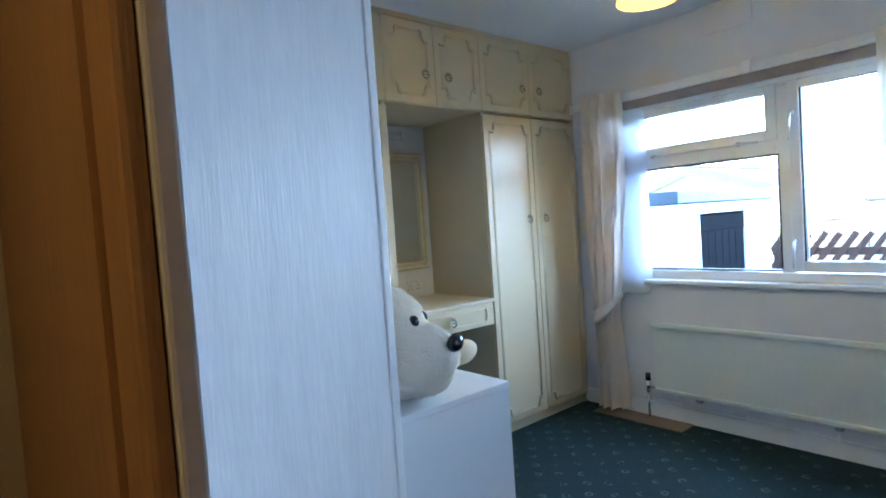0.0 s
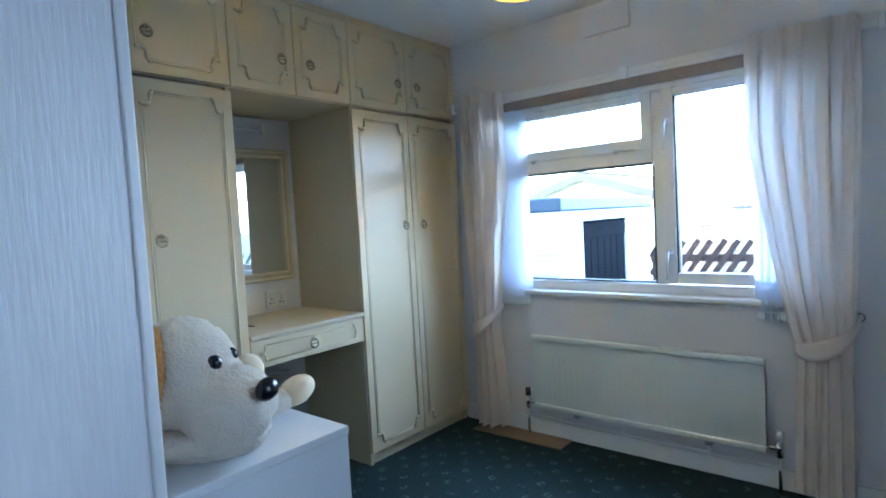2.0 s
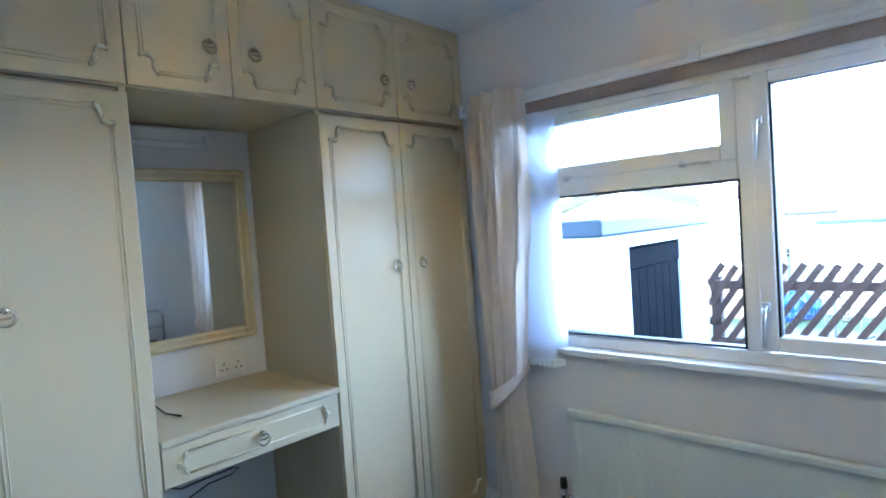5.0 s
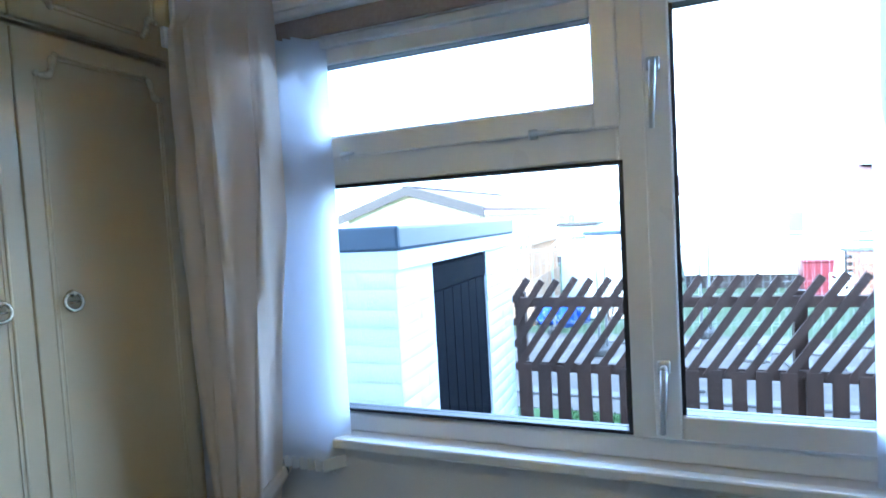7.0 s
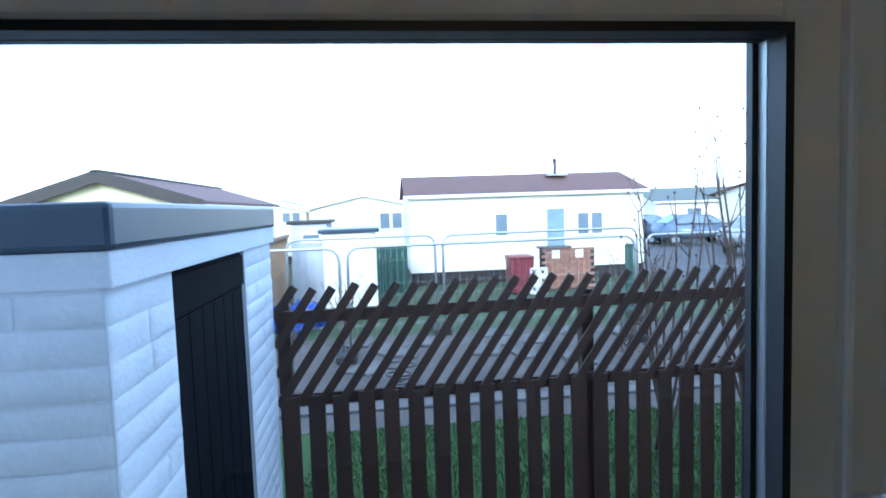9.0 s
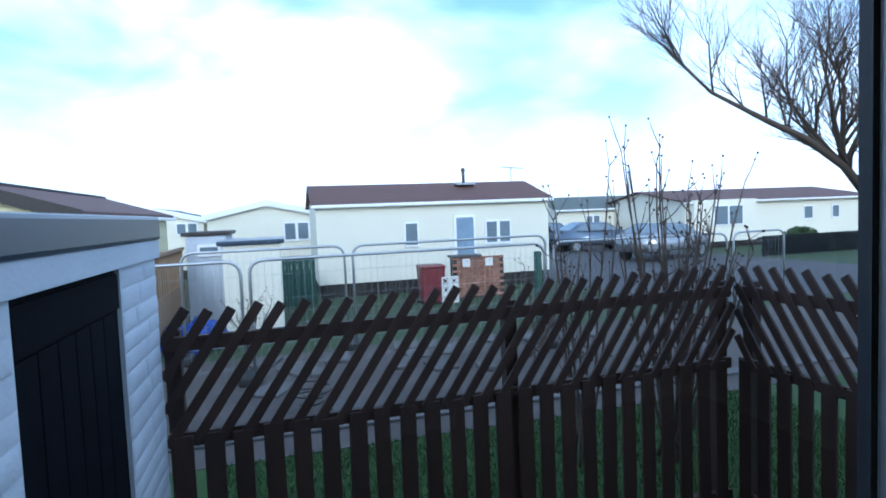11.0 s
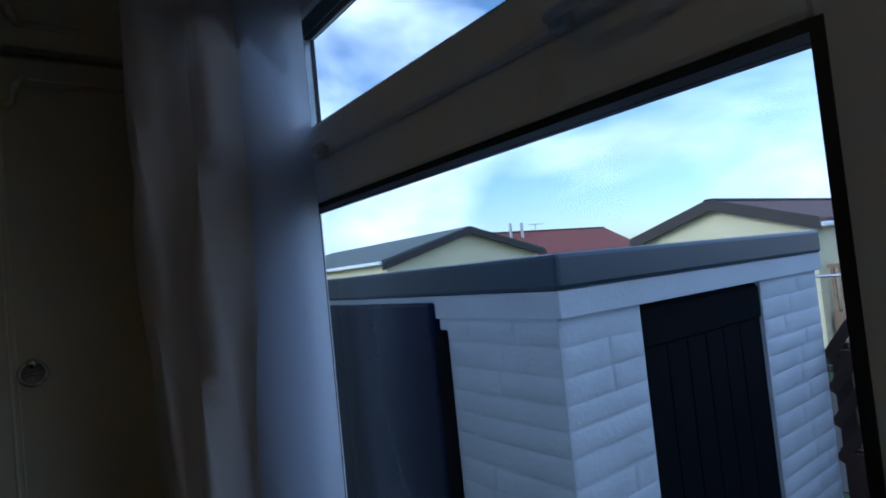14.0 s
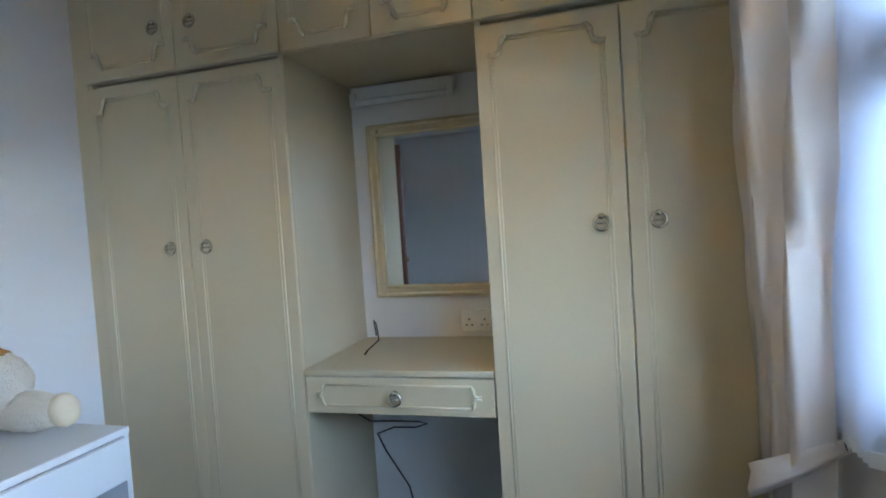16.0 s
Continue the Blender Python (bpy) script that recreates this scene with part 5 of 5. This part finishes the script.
# ---- galvanised site barriers ----
def make_barrier(a, b, top):
    a, b = Vector(a), Vector(b)
    d = (b - a)
    ln = d.length
    d.normalize()
    f = thing("site_barrier", (a.x, a.y, G), "galvanised steel mesh barrier panel with rounded top corners", "barrier", "site barriers")
    def at(u, z):
        return (a.x + d.x * u, a.y + d.y * u, z)
    bm = bmesh.new()
    pts = [at(0.03, G + 0.05)] + [at(0.03 + 0.17 * (1 - math.cos(t)), top - 0.17 + 0.17 * math.sin(t)) for t in (0, 0.4, 0.8, 1.2, 1.57)]
    pts += [at(ln - 0.03 - 0.17 * (1 - math.cos(t)), top - 0.17 + 0.17 * math.sin(t)) for t in (1.57, 1.2, 0.8, 0.4, 0)] + [at(ln - 0.03, G + 0.05)]
    tube(bm, pts, 0.021, 8)
    part("frame", bm, M_GALV, f, "", True)
    bm = bmesh.new()
    k = 0.12
    while k < ln:
        rod(bm, at(k, G + 0.1), at(k, top - 0.03), 0.0014, n=4)
        k += 0.1
    for z in (G + 0.2, -0.3, 0.1, top - 0.2):
        rod(bm, at(0.05, z), at(ln - 0.05, z), 0.002, n=4)
    tagged(part("mesh_wires", bm, M_GALV, f), "fine vertical wire infill", kind="stuff")
    for u in (0.03, ln - 0.03):
        part("foot", block(at(u, 0)[0] - 0.25, at(u, 0)[0] + 0.25, at(u, 0)[1] - 0.09, at(u, 0)[1] + 0.09, G + 0.013, G + 0.13, 0.03), M_TYRE, f, "black rubber foot")


make_barrier((11.0, 2.45, 0), (11.2, -1.9, 0), 0.80)
make_barrier((11.0, 4.9, 0), (11.0, 2.5, 0), 0.80)
make_barrier((12.4, 3.5, 0), (12.4, 1.02, 0), 0.87)
make_barrier((12.4, 0.95, 0), (12.6, -2.6, 0), 0.86)
make_barrier((12.6, -2.7, 0), (12.4, -6.4, 0), 0.72)
make_barrier((12.4, -6.5, 0), (12.6, -8.0, 0), 0.72)

# ---- porch wall, bin, screen blocks ----
porch = thing("brick_porch_wall", (16.6, -2.6, G), "red brick porch wall with a grey coping", "wall")
part("core", block(16.62, 16.90, -3.35, -2.02, G, 0.20), M_SOIL, porch, "mortar core")
part("coping", block(16.54, 16.95, -2.75, -1.96, 0.22, 0.28, 0.01), M_PAVE, porch, "grey concrete coping")
brick_me = None
for row in range(13):
    z = G + 0.02 + row * 0.078
    y = -3.35 + (0.115 if row % 2 else 0.0)
    while y < -2.06:
        w = min(0.215, -2.02 - y)
        if w > 0.18:
            if brick_me is None:
                ob = part("brick", block(16.60, 16.63, y, y + 0.215, z, z + 0.066, 0.004), M_BRICK, porch)
                brick_me = (ob.data, y, z)
            else:
                ob = new("brick", brick_me[0])
                ob.parent = porch
                ob.location = (0, y - brick_me[1], z - brick_me[2])
        y += 0.228
for y in (-2.35, -2.95):
    part("motif", block(16.585, 16.602, y - 0.1, y + 0.1, -0.02, 0.18, 0.01), M_BLOCK, porch, "white pierced ornament block")


def make_bin(x, y):
    b = thing("wheelie_bin", (x, y, G), "maroon plastic wheeled bin with a domed lid", "bin")
    bm = bmesh.new()
    bmesh.ops.create_cone(bm, cap_ends=True, segments=4, radius1=0.34, radius2=0.40, depth=0.80, matrix=Matrix.Translation((x, y, G + 0.45)) @ Matrix.Rotation(radians(45), 4, "Z"))
    part("body", bm, M_BIN, b)
    part("lid", block(x - 0.32, x + 0.32, y - 0.30, y + 0.30, G + 0.85, G + 0.92, 0.03), M_BIN, b)
    for s in (-1, 1):
        bm = bmesh.new()
        rod(bm, (x + 0.2, y + s * 0.24, G + 0.1), (x + 0.2, y + s * 0.30, G + 0.1), 0.1, n=16)
        part("wheel", bm, M_TYRE, b)


make_bin(16.3, -1.35)
screen = thing("screen_block_panel", (16.0, -1.75, G), "white pierced concrete screen blocks", "screen wall")
for r in range(3):
    for k in range(2):
        y, z = -1.95 + k * 0.21, G + 0.01 + r * 0.21
        bm = bmesh.new()
        for a, b2, c, e in ((0, 0.03, 0, 0.2), (0.17, 0.2, 0, 0.2), (0.03, 0.17, 0, 0.03), (0.03, 0.17, 0.17, 0.2)):
            box(bm, 16.0, 16.09, y + a, y + b2, z + c, z + e)
        ring(bm, (16.045, y + 0.1, z + 0.1), Matrix.Rotation(radians(90), 3, "Y"), 0.05, 0.014, 12, 5)
        part("block", bm, M_BLOCK, screen)
post = thing("green_post", (12.9, -2.55, G), "dark green square post", "post")
part("shaft", block(12.85, 12.97, -2.62, -2.50, G, 0.55, 0.02), M_GREENP, post)


# ---- clutter on the plots ----
def sack(x, y, z, sx, sy, sz, mat, label, name="sack"):
    bm = bmesh.new()
    ball(bm, (x, y, z + sz * 0.8), (sx, sy, sz), 22)
    bm.normal_update()
    for v in bm.verts:
        v.co += v.normal * 0.34 * min(sx, sz) * (noise.noise(v.co * 11) + 0.6 * noise.noise(v.co * 23))
        v.co.z = max(v.co.z, z)
    tagged(part(name, bm, mat, None, "", True), label, "sack")


sack(5.80, -0.50, G, 0.16, 0.14, 0.17, M_PURPLE, "purple compost sack slumped by the fence")
sack(5.42, -0.53, G, 0.15, 0.12, 0.19, M_BLUE, "blue polythene sack crumpled by the fence")
rnd = random.Random(21)
for k in range(7):
    sack(13.6 + rnd.uniform(-0.5, 0.9), 3.35 + rnd.uniform(-0.25, 0.45), G, rnd.uniform(0.2, 0.34), rnd.uniform(0.16, 0.3), rnd.uniform(0.14, 0.3), M_BLUE, "blue plastic sheeting heaped on the ground", "blue_sheeting")
for k in range(22):
    x, y = rnd.uniform(9.3, 12.2), rnd.uniform(-3.0, 2.4)
    s = rnd.uniform(0.08, 0.30)
    bm = block(x - s, x + s, y - s * 0.7, y + s * 0.7, G + 0.012, G + 0.012 + rnd.uniform(0.03, 0.06), 0.012)
    bmesh.ops.rotate(bm, cent=(x, y, G), matrix=Matrix.Rotation(rnd.uniform(-0.6, 0.6), 3, "Z"), verts=bm.verts)
    tagged(part("paving_slab", bm, M_PAVE), "broken grey paving slab lying on bare soil", "slab", "loose paving slabs")
hose = thing("garden_hose", (9.6, 1.75, G), "coil of dark garden hose on the soil", "hose")
bm = bmesh.new()
tube(bm, [(9.6 + 0.13 * math.cos(a * 0.35) * (1 + 0.02 * a), 1.75 + 0.13 * math.sin(a * 0.35) * (1 + 0.02 * a), G + 0.05 + 0.006 * a) for a in range(48)], 0.012, 8)
part("coil", bm, M_BARGE, hose, "", True)

# lawn blades close to the fence
bm = bmesh.new()
for k in range(26000):
    x, y = rnd.uniform(6.15, 8.4), rnd.uniform(-3.0, 2.6)
    h, a, w = rnd.uniform(0.03, 0.07), rnd.uniform(0, 6.28), 0.005
    v = [bm.verts.new((x + w * math.cos(a), y + w * math.sin(a), G)), bm.verts.new((x - w * math.cos(a), y - w * math.sin(a), G)),
         bm.verts.new((x + rnd.uniform(-0.03, 0.03), y + rnd.uniform(-0.03, 0.03), G + h))]
    bm.faces.new(v)
tagged(part("grass", bm, M_LAWN), "short bright lawn grass beyond the fence", "grass", "", "stuff")
structure("lawn", block(5.9, 8.4, -6.0, 3.0, G, G + 0.006), M_LAWN, "bright green lawn strip behind the fence")


# ---- bare trees and shrubs ----
def grow(bm, p, d, length, r, depth, rnd, spread, up):
    n = 4
    pts, rr = [p.copy()], [r]
    q = p.copy()
    dd = d.copy()
    for i in range(n):
        dd = (dd + Vector((rnd.uniform(-1, 1), rnd.uniform(-1, 1), rnd.uniform(-1, 1))) * 0.13 + Vector((0, 0, up))).normalized()
        q = q + dd * (length / n)
        pts.append(q.copy())
        rr.append(r * (1 - 0.45 * (i + 1) / n))
    tube(bm, pts, rr, 6 if depth > 1 else 4)
    if depth <= 0:
        return
    for i in range(1, n + 1):
        for _ in range(2 if i == n else 1):
            side = Vector((rnd.uniform(-1, 1), rnd.uniform(-1, 1), rnd.uniform(-0.5, 0.8))).normalized()
            nd = (dd + side * spread).normalized()
            grow(bm, pts[i], nd, length * rnd.uniform(0.55, 0.8), rr[i] * rnd.uniform(0.55, 0.75), depth - 1, rnd, spread, up)


def make_tree():
    rnd = random.Random(4)
    t = thing("bare_tree", (9.1, -6.3, G), "leafless winter tree with fine grey-brown twigs", "tree")
    bm = bmesh.new()
    tube(bm, [(9.1, -6.3, G), (9.08, -6.2, 0.1), (9.05, -5.95, 0.8), (9.0, -5.55, 1.30)], [0.11, 0.095, 0.08, 0.065], 10)
    part("trunk", bm, M_BARK, t, "", True)
    main = [Vector(p) for p in ((9.0, -5.55, 1.30), (9.0, -5.12, 1.72), (9.0, -4.48, 2.08), (8.95, -3.8, 2.30), (8.95, -3.0, 2.62), (8.95, -2.5, 3.0))]
    bm = bmesh.new()
    tube(bm, main, [0.065, 0.055, 0.045, 0.035, 0.02, 0.008], 8)
    for i, p in enumerate(main[1:], 1):
        for _ in range(3):
            q = p.lerp(main[i - 1], rnd.random())
            grow(bm, q, Vector((rnd.uniform(-0.5, 0.5), rnd.uniform(0.15, 0.7), rnd.uniform(0.45, 1.0))).normalized(), rnd.uniform(0.5, 0.8), 0.022 - 0.002 * i, 3, rnd, 0.55, 0.04)
    part("limb", bm, M_BARK, t, "", True)
    for d, ln in (((0.1, 0.2, 0.95), 1.2), ((-0.4, 0.5, 0.8), 1.1), ((0.1, -0.5, 0.9), 1.2), ((0.4, 0.6, 0.8), 1.1)):
        bm = bmesh.new()
        grow(bm, main[1], Vector(d).normalized(), ln, 0.04, 4, rnd, 0.6, 0.03)
        part("limb", bm, M_BARK, t, "", True)


make_tree()


def make_shrub(x, y, n, hmin, hmax, spread, seed):
    rnd = random.Random(seed)
    t = thing("bare_shrub", (x, y, G), "leafless upright shrub of thin budded stems", "shrub", "bare shrubs")
    for k in range(n):
        bm = bmesh.new()
        h = rnd.uniform(hmin, hmax)
        dx, dy = rnd.uniform(-spread, spread) * 0.5, rnd.uniform(-spread, spread)
        pts = [Vector((x + rnd.uniform(-0.1, 0.1), y + rnd.uniform(-0.1, 0.1), G))]
        for i in range(1, 7):
            u = i / 6
            pts.append(Vector((x + dx * u ** 0.8 + rnd.uniform(-0.02, 0.02), y + dy * u ** 0.8 + rnd.uniform(-0.02, 0.02), G + h * u)))
        tube(bm, pts, [0.016 * (1 - 0.7 * i / 6) for i in range(7)], 5)
        for i in range(2, 7):
            for _ in range(2):
                if rnd.random() < 0.75:
                    a = pts[i]
                    e = a + Vector((rnd.uniform(-0.1, 0.1), rnd.uniform(-0.16, 0.16), rnd.uniform(0.08, 0.26)))
                    tube(bm, [a, (a + e) / 2 + Vector((0, 0, -0.01)), e], [0.005, 0.004, 0.002], 4)
                    ball(bm, e, 0.011, 6)
        part("stem", bm, M_BARK, t, "", True)


make_shrub(7.2, -1.05, 30, 1.5, 2.75, 0.6, 3)
make_shrub(7.4, -0.35, 8, 1.3, 2.45, 0.35, 5)
make_shrub(10.6, -1.4, 7, 1.0, 2.0, 0.7, 9)
make_shrub(13.3, 2.6, 8, 0.4, 0.75, 0.4, 12)


# ---- cars ----
def make_car(x, y, turn, mat, label):
    c = thing("car", (x, y, G), label, "car", "parked cars")
    m = Matrix.Translation((x, y, G)) @ Matrix.Rotation(turn, 4, "Z")
    side = ((-2.05, 0.35), (-2.05, 0.75), (-1.9, 0.92), (-1.0, 1.0), (-0.45, 1.42), (0.9, 1.46), (1.65, 1.05), (2.0, 0.98), (2.05, 0.4))
    bm = bmesh.new()
    lo = [[bm.verts.new(m @ Vector((u, s * (0.84 if z < 1.1 else 0.68), z))) for u, z in side] for s in (-1, 1)]
    n = len(side)
    for i in range(n):
        bm.faces.new((lo[0][i], lo[0][(i + 1) % n], lo[1][(i + 1) % n], lo[1][i]))
    bm.faces.new(lo[0][::-1])
    bm.faces.new(lo[1])
    bmesh.ops.bevel(bm, geom=list(bm.edges), offset=0.05, segments=2, affect="EDGES")
    bmesh.ops.recalc_face_normals(bm, faces=bm.faces)
    part("body", bm, mat, c, "", True)
    for s in (-1, 1):
        bm = bmesh.new()
        q = [bm.verts.new(m @ Vector((u, s * (0.86 if z < 1.1 else 0.715), z))) for u, z in ((-0.85, 1.04), (-0.42, 1.35), (0.85, 1.39), (1.4, 1.06))]
        bm.faces.new(q)
        part("side_window", bm, M_PANE, c)
        for u in (-1.3, 1.3):
            bm = bmesh.new()
            rod(bm, m @ Vector((u, s * 0.70, 0.31)), m @ Vector((u, s * 0.87, 0.31)), 0.31, n=20)
            w = part("wheel", bm, M_TYRE, c)
            bm = bmesh.new()
            rod(bm, m @ Vector((u, s * 0.86, 0.31)), m @ Vector((u, s * 0.88, 0.31)), 0.19, n=16)
            part("rim", bm, M_GALV, w)
        part("headlight", block(-2.09, -2.0, s * 0.62 - 0.16, s * 0.62 + 0.16, 0.62, 0.76, 0.03, m), M_CHROME, c)
    for a, b2 in (((-1.0, 1.02), (-0.47, 1.40)), ((1.6, 1.09), (0.95, 1.44))):
        bm = bmesh.new()
        off = -0.02 if a[0] < 0 else 0.02
        q = [bm.verts.new(m @ Vector((u + off, s, z))) for (u, z), s in ((a, -0.70), (a, 0.70), (b2, 0.62), (b2, -0.62))]
        bm.faces.new(q)
        part("windscreen", bm, M_PANE, c)


make_car(22.6, -12.6, 1.9, M_CAR, "silver hatchback parked at the kerb")
make_car(28.4, -12.9, 1.5, M_CARB, "grey-blue hatchback parked by a home")
make_car(31.0, -11.6, 0.4, M_BLACK, "dark car parked between the homes")

pf = thing("picket_fence", (21.0, -19.0, G), "low black picket fence along the grass", "fence")
for k in range(44):
    y = -21.6 + k * 0.13
    part("picket", block(21.0, 21.03, y, y + 0.085, G, -0.02), M_BLACK, pf)
for z in (-0.6, -0.25):
    part("rail", block(21.03, 21.07, -21.6, -15.9, z, z + 0.07), M_BLACK, pf)
hedge = thing("evergreen_bush", (21.8, -18.7, G), "rounded dark green evergreen bush", "bush")
bm = bmesh.new()
for k in range(2600):
    a, b2 = rnd.uniform(0, 6.28), math.acos(rnd.uniform(-0.2, 1))
    rr = rnd.uniform(0.75, 1.05)
    c = Vector((21.8 + 0.6 * rr * math.cos(a) * math.sin(b2), -18.7 + 1.1 * rr * math.sin(a) * math.sin(b2), G + 0.05 + 0.95 * rr * max(0, math.cos(b2))))
    u = Vector((rnd.uniform(-1, 1), rnd.uniform(-1, 1), rnd.uniform(-1, 1))).normalized() * 0.07
    w = u.orthogonal().normalized() * 0.035
    q = [bm.verts.new(c + u), bm.verts.new(c + w), bm.verts.new(c - u), bm.verts.new(c - w)]
    bm.faces.new(q)
tagged(part("leaves", bm, M_HEDGE, hedge), "small evergreen leaves", kind="stuff")
